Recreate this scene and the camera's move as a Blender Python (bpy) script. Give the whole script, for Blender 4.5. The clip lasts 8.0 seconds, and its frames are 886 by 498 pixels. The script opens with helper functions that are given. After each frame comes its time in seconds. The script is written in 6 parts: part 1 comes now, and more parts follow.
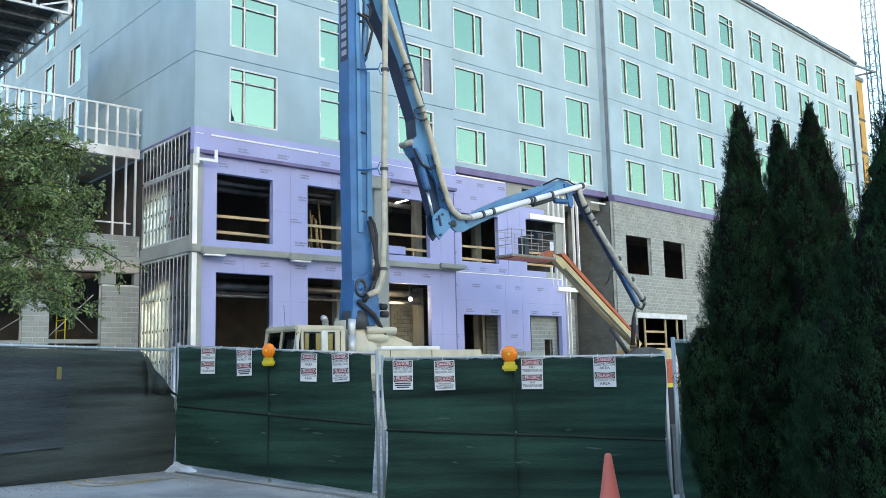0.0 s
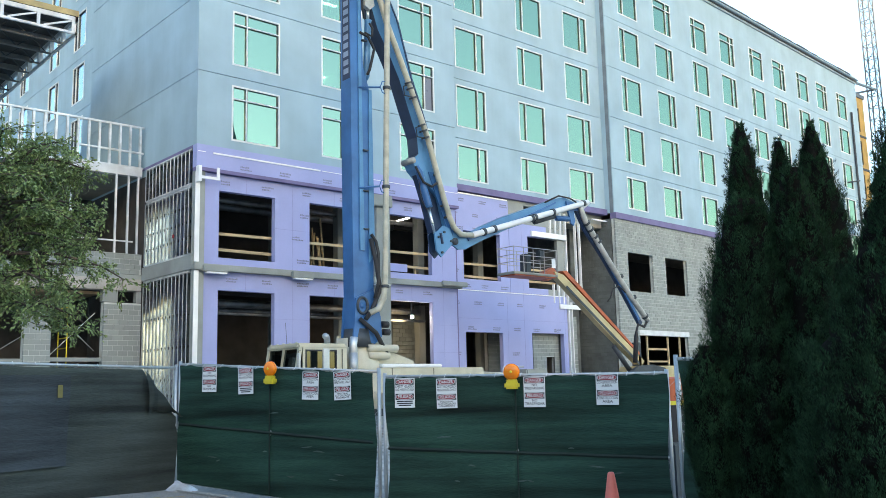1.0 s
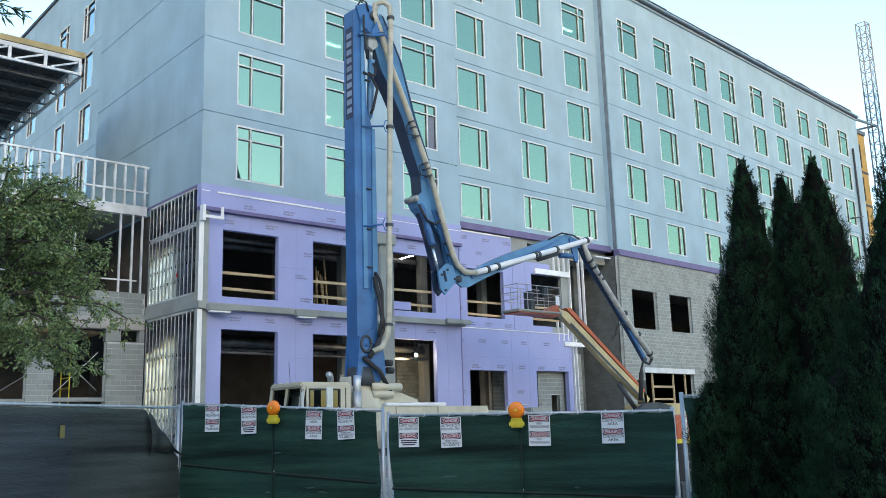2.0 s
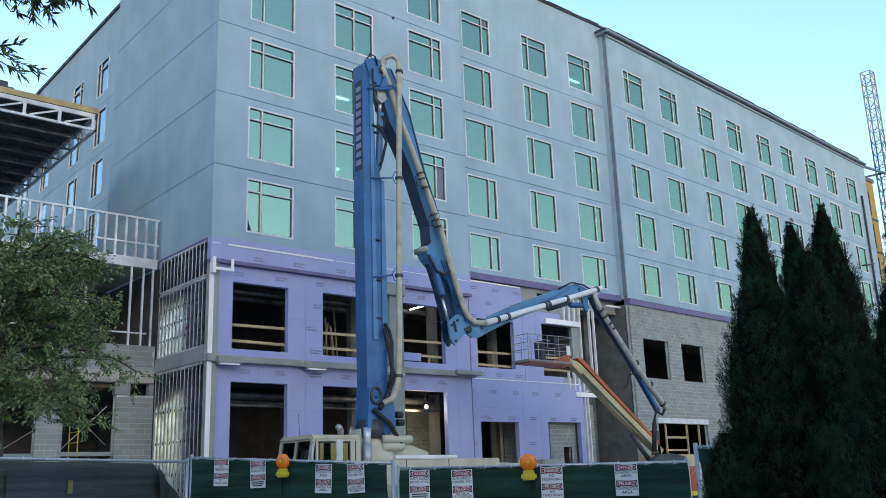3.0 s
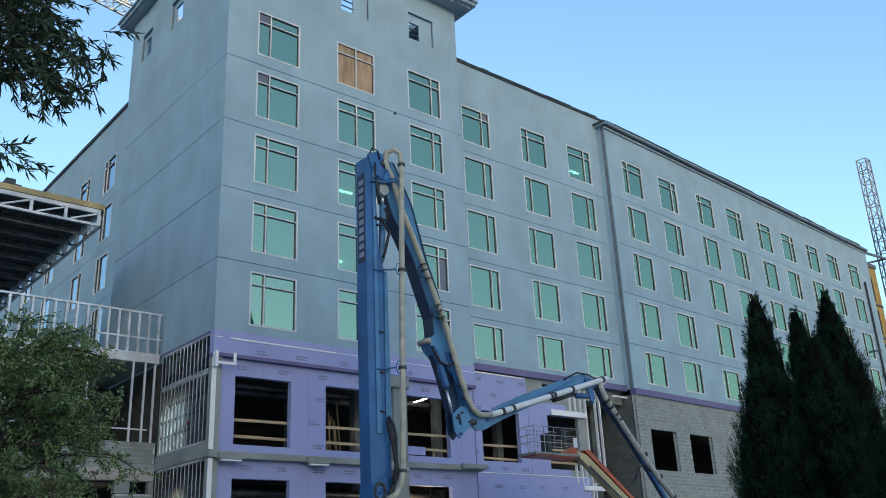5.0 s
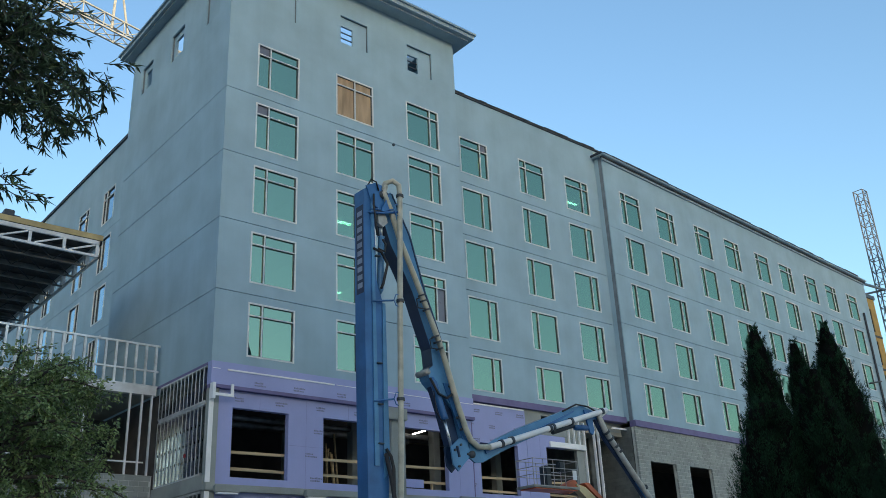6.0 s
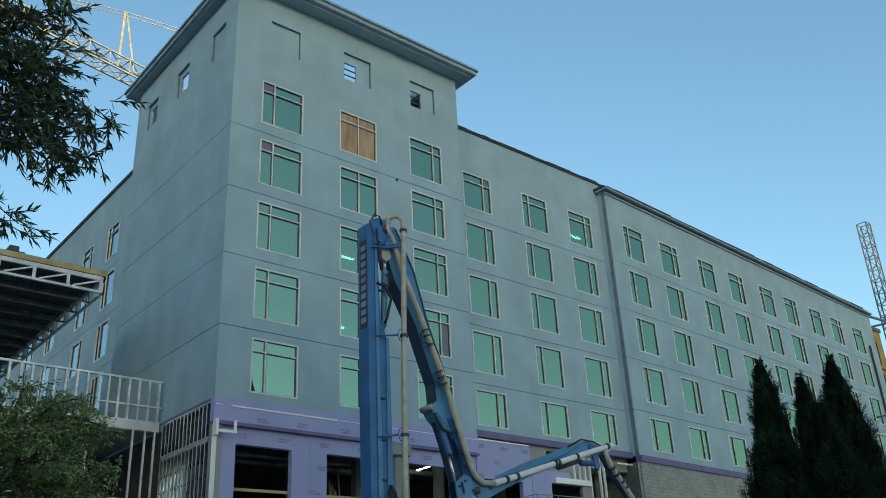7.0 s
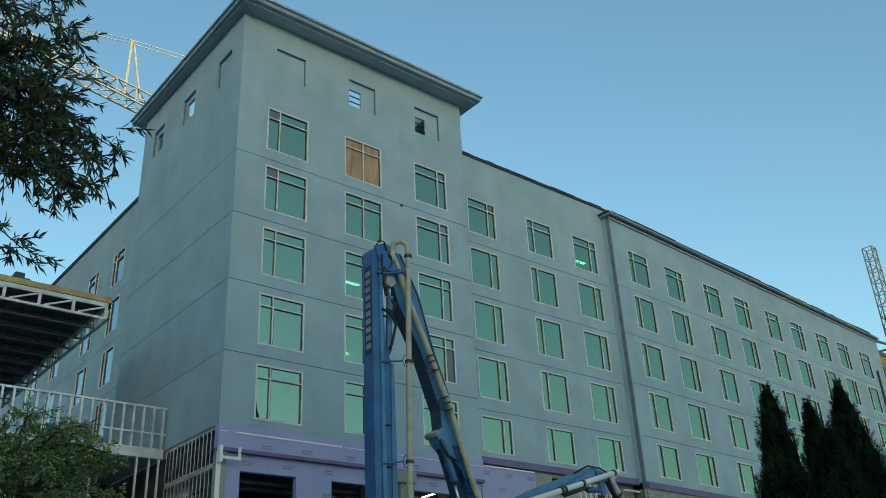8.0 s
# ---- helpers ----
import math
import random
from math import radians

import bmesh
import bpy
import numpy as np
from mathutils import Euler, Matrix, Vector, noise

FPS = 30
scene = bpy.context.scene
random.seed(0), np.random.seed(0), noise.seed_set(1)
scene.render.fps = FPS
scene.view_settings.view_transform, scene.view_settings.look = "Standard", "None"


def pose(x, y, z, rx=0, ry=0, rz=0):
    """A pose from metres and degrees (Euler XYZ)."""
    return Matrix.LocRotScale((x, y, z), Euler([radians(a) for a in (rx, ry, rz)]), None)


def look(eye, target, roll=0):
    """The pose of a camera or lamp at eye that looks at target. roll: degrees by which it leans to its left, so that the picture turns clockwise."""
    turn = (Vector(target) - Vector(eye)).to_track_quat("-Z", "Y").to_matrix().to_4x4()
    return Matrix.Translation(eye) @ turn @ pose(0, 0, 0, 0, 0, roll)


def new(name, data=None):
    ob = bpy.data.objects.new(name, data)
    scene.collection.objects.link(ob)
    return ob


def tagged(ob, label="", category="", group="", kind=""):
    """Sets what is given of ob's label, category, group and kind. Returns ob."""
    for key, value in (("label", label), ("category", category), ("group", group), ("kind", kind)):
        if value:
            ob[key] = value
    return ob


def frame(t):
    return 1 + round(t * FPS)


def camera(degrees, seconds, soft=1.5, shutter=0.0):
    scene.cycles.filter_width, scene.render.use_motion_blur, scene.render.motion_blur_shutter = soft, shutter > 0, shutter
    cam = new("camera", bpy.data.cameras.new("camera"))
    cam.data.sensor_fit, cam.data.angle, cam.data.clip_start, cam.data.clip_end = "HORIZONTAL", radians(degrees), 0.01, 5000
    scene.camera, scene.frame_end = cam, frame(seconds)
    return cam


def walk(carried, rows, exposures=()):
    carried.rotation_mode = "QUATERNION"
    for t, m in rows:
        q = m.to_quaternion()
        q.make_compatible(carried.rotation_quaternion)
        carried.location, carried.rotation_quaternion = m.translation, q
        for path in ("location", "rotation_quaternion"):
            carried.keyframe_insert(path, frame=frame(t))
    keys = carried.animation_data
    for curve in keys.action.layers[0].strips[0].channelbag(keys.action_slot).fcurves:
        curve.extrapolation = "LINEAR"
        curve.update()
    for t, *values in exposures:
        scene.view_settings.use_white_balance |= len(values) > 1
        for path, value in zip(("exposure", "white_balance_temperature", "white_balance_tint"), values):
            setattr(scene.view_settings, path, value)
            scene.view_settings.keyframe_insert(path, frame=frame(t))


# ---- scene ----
cam = camera(52.33, 8.0, soft=0.5)
EYE = 1.6
# seconds, yaw, pitch, roll: a tilt up from one standing place
ROWS = [
    (0.0, -41.41, 7.67, -1.32), (0.5, -41.40, 7.93, -1.41), (1.0, -41.32, 8.79, -1.38), (1.5, -41.32, 9.82, -1.46),
    (3.0, -40.64, 14.41, -1.95), (3.5, -40.55, 15.86, -2.11), (4.0, -40.52, 17.33, -2.28), (4.5, -40.56, 18.83, -2.51),
    (5.0, -40.68, 20.19, -2.63), (6.5, -40.88, 23.16, -2.81), (7.0, -40.76, 24.34, -2.91), (7.5, -40.60, 25.25, -2.74),
    (8.0, -40.52, 25.97, -2.97),
]
EXPOSURES = [(0.0, 3.3, 7450, 12), (1.7, 3.08, 7250, 13), (2.8, 2.58, 6780, 16), (5.0, 2.1, 6620, 13), (6.5, 1.8, 6900, 5), (8.0, 1.62, 7150, -6)]
walk(cam, [(t, pose(0, 0, EYE, 90 + p, 0, y) @ pose(0, 0, 0, 0, 0, r)) for t, y, p, r in ROWS], EXPOSURES)

# ---- daylight: a very low sun behind the viewer, kept off the lot by an added unseen block, clear sky all round ----
SUN_EL, SUN_AZ = radians(5), radians(209)
world = bpy.data.worlds.new("sky")
scene.world = world
world.use_nodes = True
sky = world.node_tree.nodes.new("ShaderNodeTexSky")
sky.sky_type, sky.sun_disc = "NISHITA", False
sky.sun_elevation, sky.sun_rotation = SUN_EL, SUN_AZ
sky.air_density, sky.dust_density, sky.ozone_density = 1.0, 1.6, 2.4
back = world.node_tree.nodes["Background"]
back.inputs["Strength"].default_value = 0.15
world.node_tree.links.new(sky.outputs[0], back.inputs["Color"])
sun_data = bpy.data.lights.new("sun", "SUN")
sun_data.energy, sun_data.angle, sun_data.color = 2.0, radians(0.6), (1.0, 0.86, 0.7)
sun = new("sun", sun_data)
sun_from = Vector((math.sin(SUN_AZ) * math.cos(SUN_EL), math.cos(SUN_AZ) * math.cos(SUN_EL), math.sin(SUN_EL)))
sun.matrix_world = look(sun_from * 200, (0, 0, 0))


# ---- materials ----
def material(name, color, rough=0.7, metal=0.0, vary=0.12, scale=1.5, fine=30.0, bump=0.15, tint=None, random_by="", stretch=(1, 1, 1), spec=0.5, streak=0.0):
    """A surface with broad stains, fine grain and a light relief."""
    m = bpy.data.materials.new(name)
    m.use_nodes = True
    n, l = m.node_tree.nodes, m.node_tree.links
    b = n["Principled BSDF"]
    b.inputs["Roughness"].default_value, b.inputs["Metallic"].default_value = rough, metal
    b.inputs["Specular IOR Level"].default_value = spec
    co = n.new("ShaderNodeTexCoord")
    mp = n.new("ShaderNodeMapping")
    mp.inputs["Scale"].default_value = stretch
    l.new(co.outputs["Object"], mp.inputs["Vector"])
    big, small = n.new("ShaderNodeTexNoise"), n.new("ShaderNodeTexNoise")
    big.inputs["Scale"].default_value, big.inputs["Detail"].default_value = scale, 5
    small.inputs["Scale"].default_value, small.inputs["Detail"].default_value = fine, 3
    for t in (big, small):
        l.new(mp.outputs[0], t.inputs["Vector"])
    mix = n.new("ShaderNodeMix")
    mix.data_type = "RGBA"
    c2 = tint or tuple(c * (1 - 2 * vary) for c in color)
    c1 = tuple(min(1, c * (1 + vary)) for c in color)
    mix.inputs[6].default_value, mix.inputs[7].default_value = (*c1, 1), (*c2, 1)
    ramp = n.new("ShaderNodeMapRange")
    ramp.inputs[1].default_value, ramp.inputs[2].default_value = 0.35, 0.7
    l.new(big.outputs["Fac"], ramp.inputs[0])
    l.new(ramp.outputs[0], mix.inputs[0])
    last = mix.outputs[2]
    def times_value(source, low, high):
        nonlocal last
        r = n.new("ShaderNodeMapRange")
        r.inputs[3].default_value, r.inputs[4].default_value = low, high
        l.new(source, r.inputs[0])
        h = n.new("ShaderNodeHueSaturation")
        l.new(r.outputs[0], h.inputs["Value"])
        l.new(last, h.inputs["Color"])
        last = h.outputs[0]
    times_value(small.outputs["Fac"], 1 - vary, 1 + vary)
    if streak:
        sm, st = n.new("ShaderNodeMapping"), n.new("ShaderNodeTexNoise")
        sm.inputs["Scale"].default_value = (2.2, 2.2, 0.16)
        st.inputs["Scale"].default_value, st.inputs["Detail"].default_value = 1.0, 4
        l.new(co.outputs["Object"], sm.inputs["Vector"])
        l.new(sm.outputs[0], st.inputs["Vector"])
        times_value(st.outputs["Fac"], 1 - streak, 1 + streak)
    if random_by == "object":
        times_value(n.new("ShaderNodeObjectInfo").outputs["Random"], 0.9, 1.1)
    if random_by == "island":
        times_value(n.new("ShaderNodeNewGeometry").outputs["Random Per Island"], 0.75, 1.25)
    if random_by == "wide_island":
        times_value(n.new("ShaderNodeNewGeometry").outputs["Random Per Island"], 0.5, 1.7)
    if random_by == "soft_island":
        times_value(n.new("ShaderNodeNewGeometry").outputs["Random Per Island"], 0.9, 1.1)
    l.new(last, b.inputs["Base Color"])
    if bump:
        bp = n.new("ShaderNodeBump")
        bp.inputs["Strength"].default_value, bp.inputs["Distance"].default_value = bump, 0.02
        l.new(small.outputs["Fac"], bp.inputs["Height"])
        l.new(bp.outputs[0], b.inputs["Normal"])
    rr = n.new("ShaderNodeMapRange")
    rr.inputs[3].default_value, rr.inputs[4].default_value = max(0.02, rough - 0.1), min(1, rough + 0.1)
    l.new(big.outputs["Fac"], rr.inputs[0])
    l.new(rr.outputs[0], b.inputs["Roughness"])
    return m


def glass(name, tint, through_color, share):
    """Coated window glass: part tinted mirror, part clear, so that the room behind shows faintly."""
    m = bpy.data.materials.new(name)
    m.use_nodes = True
    n, l = m.node_tree.nodes, m.node_tree.links
    n.remove(n["Principled BSDF"])
    gl, tr, mx = n.new("ShaderNodeBsdfGlossy"), n.new("ShaderNodeBsdfTransparent"), n.new("ShaderNodeMixShader")
    gl.inputs["Color"].default_value, gl.inputs["Roughness"].default_value = (*tint, 1), 0.02
    tr.inputs["Color"].default_value = (*through_color, 1)
    no, bp = n.new("ShaderNodeTexNoise"), n.new("ShaderNodeBump")
    no.inputs["Scale"].default_value = 1.2
    bp.inputs["Strength"].default_value, bp.inputs["Distance"].default_value = 0.05, 0.02
    l.new(no.outputs["Fac"], bp.inputs["Height"])
    l.new(bp.outputs[0], gl.inputs["Normal"])
    mx.inputs[0].default_value = share
    l.new(tr.outputs[0], mx.inputs[1])
    l.new(gl.outputs[0], mx.inputs[2])
    l.new(mx.outputs[0], n["Material Output"].inputs["Surface"])
    return m


def lamp_material(name, color, strength):
    m = bpy.data.materials.new(name)
    m.use_nodes = True
    b = m.node_tree.nodes["Principled BSDF"]
    b.inputs["Base Color"].default_value = (*color, 1)
    b.inputs["Emission Color"].default_value, b.inputs["Emission Strength"].default_value = (*color, 1), strength
    return m


STUCCO = material("stucco", (0.315, 0.455, 0.53), 0.85, vary=0.065, scale=0.5, fine=50, bump=0.12, streak=0.075)
JOINT = material("joint_backing", (0.16, 0.2, 0.23), 0.9)
PURPLE = material("purple_sheathing", (0.338, 0.374, 0.64), 0.6, vary=0.035, scale=0.5, fine=12, bump=0.03, streak=0.03)
BOARD_SEAM = material("board_seam", (0.29, 0.30, 0.54), 0.7)
PURPLE_EDGE = material("purple_trim", (0.16, 0.14, 0.28), 0.7, vary=0.08)
PRINT = material("printed_marks", (0.22, 0.23, 0.33), 0.8)
CONCRETE = material("concrete", (0.30, 0.325, 0.305), 0.85, vary=0.1, scale=0.9, streak=0.08)
CMU = material("concrete_block", (0.285, 0.315, 0.298), 0.9, vary=0.06, scale=1.2, fine=45, bump=0.15, random_by="object")
CMU_FAR = material("concrete_block_far", (0.285, 0.315, 0.298), 0.9, vary=0.06, scale=1.2, fine=45, bump=0.15, random_by="soft_island")
# Concrete block again, darkened: the bay's shade is put into its colour.
SHADED_BLOCK = material("shaded_block", (0.13, 0.147, 0.14), 0.8, vary=0.12, scale=1.2, fine=45, bump=0.15, random_by="soft_island")
# Concrete of the open bay, its inner shade mixed into the base colour.
BAY = material("bay_shade_concrete", (0.12, 0.13, 0.122), 0.9, vary=0.2, streak=0.1)
MORTAR = material("mortar", (0.52, 0.55, 0.52), 0.95)
STEEL = material("galvanised_steel", (0.78, 0.80, 0.81), 0.28, 1.0, vary=0.15, scale=3, fine=25, bump=0.05)
DUCT = material("dull_duct_steel", (0.30, 0.31, 0.31), 0.5, 0.9, vary=0.2, scale=2)
STUD_WEB = material("stud_web", (0.66, 0.68, 0.67), 0.24, 1.0, vary=0.2, scale=2)
STUD = material("stud_steel", (0.60, 0.63, 0.64), 0.38, 0.35, vary=0.15, scale=2)
WHITE_STEEL = material("white_primed_steel", (0.62, 0.64, 0.65), 0.5, 0.1, vary=0.1)
DARK_STEEL = material("dark_steel", (0.06, 0.07, 0.08), 0.55, 0.4)
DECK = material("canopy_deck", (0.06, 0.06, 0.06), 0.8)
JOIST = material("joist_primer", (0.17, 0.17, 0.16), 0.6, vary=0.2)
SHEATH = material("plywood_edge", (0.45, 0.36, 0.18), 0.8)
FLASHING = material("white_flashing", (0.86, 0.86, 0.85), 0.4, 0.0, vary=0.05)
ROOM_LAMP = lamp_material("room_lamp", (1.0, 0.98, 0.92), 6.0)
FRAME = material("window_frame", (0.68, 0.71, 0.70), 0.45, vary=0.04)
GASKET = material("window_jamb", (0.05, 0.06, 0.07), 0.5)
GLASS = glass("green_glass", (0.52, 0.70, 0.50), (0.25, 0.5, 0.4), 0.58)
# Same window glass; the blue sky it reflects is put into the tint.
SKY_GLASS = glass("sky_tint_glass", (0.60, 0.72, 0.80), (0.25, 0.4, 0.45), 0.7)
SPANDREL = material("opaque_pane", (0.16, 0.17, 0.21), 0.3, vary=0.05)
PLY = material("plywood", (0.40, 0.285, 0.175), 0.75, vary=0.15, scale=1.0, stretch=(4, 4, 0.6))
ROOM = material("room_board", (0.35, 0.33, 0.28), 0.9)
# Dark base colour: the shade inside rooms and podium is put into it.
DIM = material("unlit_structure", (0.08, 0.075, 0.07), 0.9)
LUMBER = material("lumber", (0.50, 0.38, 0.22), 0.8, vary=0.15, stretch=(0.5, 0.5, 6))
COPING = material("roof_edge_membrane", (0.05, 0.055, 0.06), 0.7)
EAVE = material("eave_metal", (0.27, 0.36, 0.41), 0.5, vary=0.05)
YELLOW_WALL = material("yellow_sheathing", (0.40, 0.25, 0.06), 0.7, vary=0.1)
ASPHALT = material("asphalt", (0.34, 0.335, 0.325), 0.9, vary=0.22, scale=1.1, fine=45, bump=0.4)
LINE = material("yellow_road_paint", (0.52, 0.39, 0.18), 0.85, vary=0.25, scale=9)
GREEN_NET = material("green_windscreen", (0.014, 0.049, 0.035), 0.75, vary=0.38, scale=1.3, fine=38, bump=0.5, spec=0.25, stretch=(0.3, 1, 5.0), streak=0.12)
BLACK_NET = material("black_windscreen", (0.053, 0.066, 0.058), 0.75, vary=0.34, scale=1.2, fine=38, bump=0.5, spec=0.3, stretch=(0.3, 1, 5.0), streak=0.1)
GALV = material("fence_steel", (0.50, 0.52, 0.53), 0.45, 0.7, vary=0.12)
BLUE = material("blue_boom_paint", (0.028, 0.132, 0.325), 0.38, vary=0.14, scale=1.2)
# Darker copy of the boom blue; carries the shade of underside and recess.
BLUE_DARK = material("boom_blue_darkened", (0.012, 0.035, 0.085), 0.45, vary=0.15)
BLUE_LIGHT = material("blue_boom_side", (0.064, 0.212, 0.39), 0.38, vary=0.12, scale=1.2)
CREAM = material("cream_paint", (0.50, 0.47, 0.36), 0.4, vary=0.08)
PIPE = material("pipe_paint", (0.44, 0.42, 0.33), 0.45, vary=0.12, scale=3)
RUBBER = material("black_rubber", (0.02, 0.02, 0.022), 0.7)
WORN_PIPE = material("worn_grey_pipe", (0.40, 0.40, 0.37), 0.4, 0.2, vary=0.15, scale=3)
MAST_GREY = material("mast_grey", (0.10, 0.115, 0.13), 0.5, 0.2, vary=0.1)
DARK_RAIL = material("rail_paint", (0.36, 0.36, 0.36), 0.5, 0.2, vary=0.15)
ORANGE = material("orange_paint", (0.50, 0.10, 0.035), 0.45, vary=0.1)
LIFT_CREAM = material("lift_cream", (0.52, 0.42, 0.22), 0.45, vary=0.1)
CAB_GLASS = glass("cab_glass", (0.6, 0.72, 0.76), (0.10, 0.13, 0.14), 0.16)
SIGN = material("sign_white", (0.72, 0.74, 0.74), 0.5, vary=0.04)
SIGN_RED = material("sign_red", (0.30, 0.02, 0.035), 0.5)
SIGN_INK = material("sign_ink", (0.03, 0.03, 0.035), 0.6)
AMBER = material("amber_lens", (0.95, 0.24, 0.01), 0.25, vary=0.05)
YELLOW = material("yellow_plastic", (0.75, 0.60, 0.04), 0.5)
CONE = material("faded_orange_cone", (0.72, 0.17, 0.13), 0.6, vary=0.08)
BARK = material("bark", (0.09, 0.07, 0.055), 0.95, vary=0.25, scale=8, bump=0.6)
LEAF = material("small_leaves", (0.17, 0.24, 0.08), 0.55, vary=0.15, random_by="island")
LEAF_NEAR = material("narrow_leaves", (0.07, 0.10, 0.04), 0.5, vary=0.2, random_by="wide_island")
CONIFER = material("conifer_scales", (0.018, 0.050, 0.023), 0.85, vary=0.4, scale=7, random_by="wide_island", spec=0.15)
# Near black: shade between the plumes, painted on the conifers' core.
CROWN_SHADE = material("inner_crown_shade", (0.006, 0.006, 0.004), 0.95, vary=0.3, scale=9, bump=0.6, spec=0.1)
CRANE = material("crane_paint", (0.30, 0.30, 0.26), 0.5)
BAG = material("sandbag_weave", (0.54, 0.58, 0.63), 0.9, vary=0.2, scale=5, fine=60, bump=0.6)
SAND = material("pale_grit", (0.34, 0.335, 0.31), 0.95, vary=0.2, fine=40)


# ---- geometry helpers ----
class Geo:
    """Vertices and faces of one mesh."""

    def __init__(self):
        self.v, self.f = [], []

    def add(self, verts, faces):
        k = len(self.v)
        self.v += [tuple(p) for p in verts]
        self.f += [tuple(i + k for i in q) for q in faces]
        return self

    def box(self, x0, x1, y0, y1, z0, z1):
        return self.add([(x0, y0, z0), (x1, y0, z0), (x1, y1, z0), (x0, y1, z0), (x0, y0, z1), (x1, y0, z1), (x1, y1, z1), (x0, y1, z1)],
                        [(0, 3, 2, 1), (4, 5, 6, 7), (0, 1, 5, 4), (1, 2, 6, 5), (2, 3, 7, 6), (3, 0, 4, 7)])

    def soft_box(self, x0, x1, y0, y1, z0, z1, b=0.02):
        """A box with chamfered edges."""
        c = ((x0 + x1) / 2, (y0 + y1) / 2, (z0 + z1) / 2)
        h = ((x1 - x0) / 2, (y1 - y0) / 2, (z1 - z0) / 2)
        bm = bmesh.new()
        bmesh.ops.create_cube(bm, size=2)
        for p in bm.verts:
            p.co = Vector(c) + Vector([a * q for a, q in zip(p.co, h)])
        bmesh.ops.bevel(bm, geom=list(bm.edges), offset=min(b, min(h) * 0.9), segments=2, affect="EDGES")
        bm.verts.index_update()
        self.add([p.co[:] for p in bm.verts], [[p.index for p in q.verts] for q in bm.faces])
        bm.free()
        return self

    def beam(self, a, b, w, h, up=(0, 0, 1)):
        """A bar from a to b, w wide and h deep."""
        a, b = Vector(a), Vector(b)
        d = (b - a).normalized()
        up = Vector(up)
        if abs(d.dot(up)) > 0.97:
            up = Vector((0, 1, 0))
        s = d.cross(up).normalized() * (w / 2)
        t = s.cross(d).normalized() * (h / 2)
        return self.add([p + i * s + j * t for p in (a, b) for i, j in ((-1, -1), (1, -1), (1, 1), (-1, 1))],
                        [(0, 1, 2, 3), (7, 6, 5, 4), (0, 4, 5, 1), (1, 5, 6, 2), (2, 6, 7, 3), (3, 7, 4, 0)])

    def tube(self, pts, r, n=10, ends=True):
        """A round pipe along points; r is one radius or one a point."""
        pts = [Vector(p) for p in pts]
        rs = r if isinstance(r, (list, tuple)) else [r] * len(pts)
        k = len(self.v)
        side = None
        for i, p in enumerate(pts):
            d = (pts[min(i + 1, len(pts) - 1)] - pts[max(i - 1, 0)]).normalized()
            if side is None:
                side = d.orthogonal().normalized()
            side = (side - d * side.dot(d)).normalized()
            q = d.cross(side)
            for j in range(n):
                a = 2 * math.pi * j / n
                self.v.append(tuple(p + rs[i] * (math.cos(a) * side + math.sin(a) * q)))
        for i in range(len(pts) - 1):
            for j in range(n):
                self.f.append((k + i * n + j, k + i * n + (j + 1) % n, k + (i + 1) * n + (j + 1) % n, k + (i + 1) * n + j))
        if ends:
            self.f.append(tuple(k + j for j in reversed(range(n))))
            self.f.append(tuple(k + (len(pts) - 1) * n + j for j in range(n)))
        return self

    def plate(self, outline, y0, y1):
        """An outline in x and z, given thickness in y."""
        n = len(outline)
        area = sum(outline[i][0] * outline[(i + 1) % n][1] - outline[(i + 1) % n][0] * outline[i][1] for i in range(n))
        o = outline if area > 0 else outline[::-1]
        return self.add([(x, y0, z) for x, z in o] + [(x, y1, z) for x, z in o],
                        [tuple(range(n)), tuple(reversed(range(n, 2 * n)))] + [(i, n + i, n + (i + 1) % n, (i + 1) % n) for i in range(n)])

    def wall(self, u0, u1, z0, z1, thick, holes=()):
        """A wall along x from u0 to u1, its face at y = 0, with holes (u0, u1, z0, z1) right through."""
        us = sorted({u0, u1, *[min(max(a, u0), u1) for h in holes for a in h[:2]]})
        zs = sorted({z0, z1, *[min(max(a, z0), z1) for h in holes for a in h[2:]]})
        solid = lambda i, j: 0 <= i < len(us) - 1 and 0 <= j < len(zs) - 1 and not any(
            a < (us[i] + us[i + 1]) / 2 < b and c < (zs[j] + zs[j + 1]) / 2 < d for a, b, c, d in holes)
        for i in range(len(us) - 1):
            for j in range(len(zs) - 1):
                if not solid(i, j):
                    continue
                a, b, c, d = us[i], us[i + 1], zs[j], zs[j + 1]
                v = [(a, 0, c), (b, 0, c), (b, 0, d), (a, 0, d), (a, thick, c), (b, thick, c), (b, thick, d), (a, thick, d)]
                f = [(0, 1, 2, 3), (7, 6, 5, 4)]
                if not solid(i - 1, j):
                    f.append((0, 3, 7, 4))
                if not solid(i + 1, j):
                    f.append((1, 5, 6, 2))
                if not solid(i, j - 1):
                    f.append((0, 4, 5, 1))
                if not solid(i, j + 1):
                    f.append((3, 2, 6, 7))
                self.add(v, f)
        return self

    def mesh(self, name, mat, smooth=False):
        seen, verts, index = {}, [], []
        for p in self.v:
            k = (round(p[0], 4), round(p[1], 4), round(p[2], 4))
            if k not in seen:
                seen[k] = len(verts)
                verts.append(p)
            index.append(seen[k])
        me = bpy.data.meshes.new(name)
        me.from_pydata(verts, [], [[index[i] for i in q] for q in self.f])
        me.materials.append(mat)
        if smooth:
            me.shade_smooth()
        return me


PLACED = {}


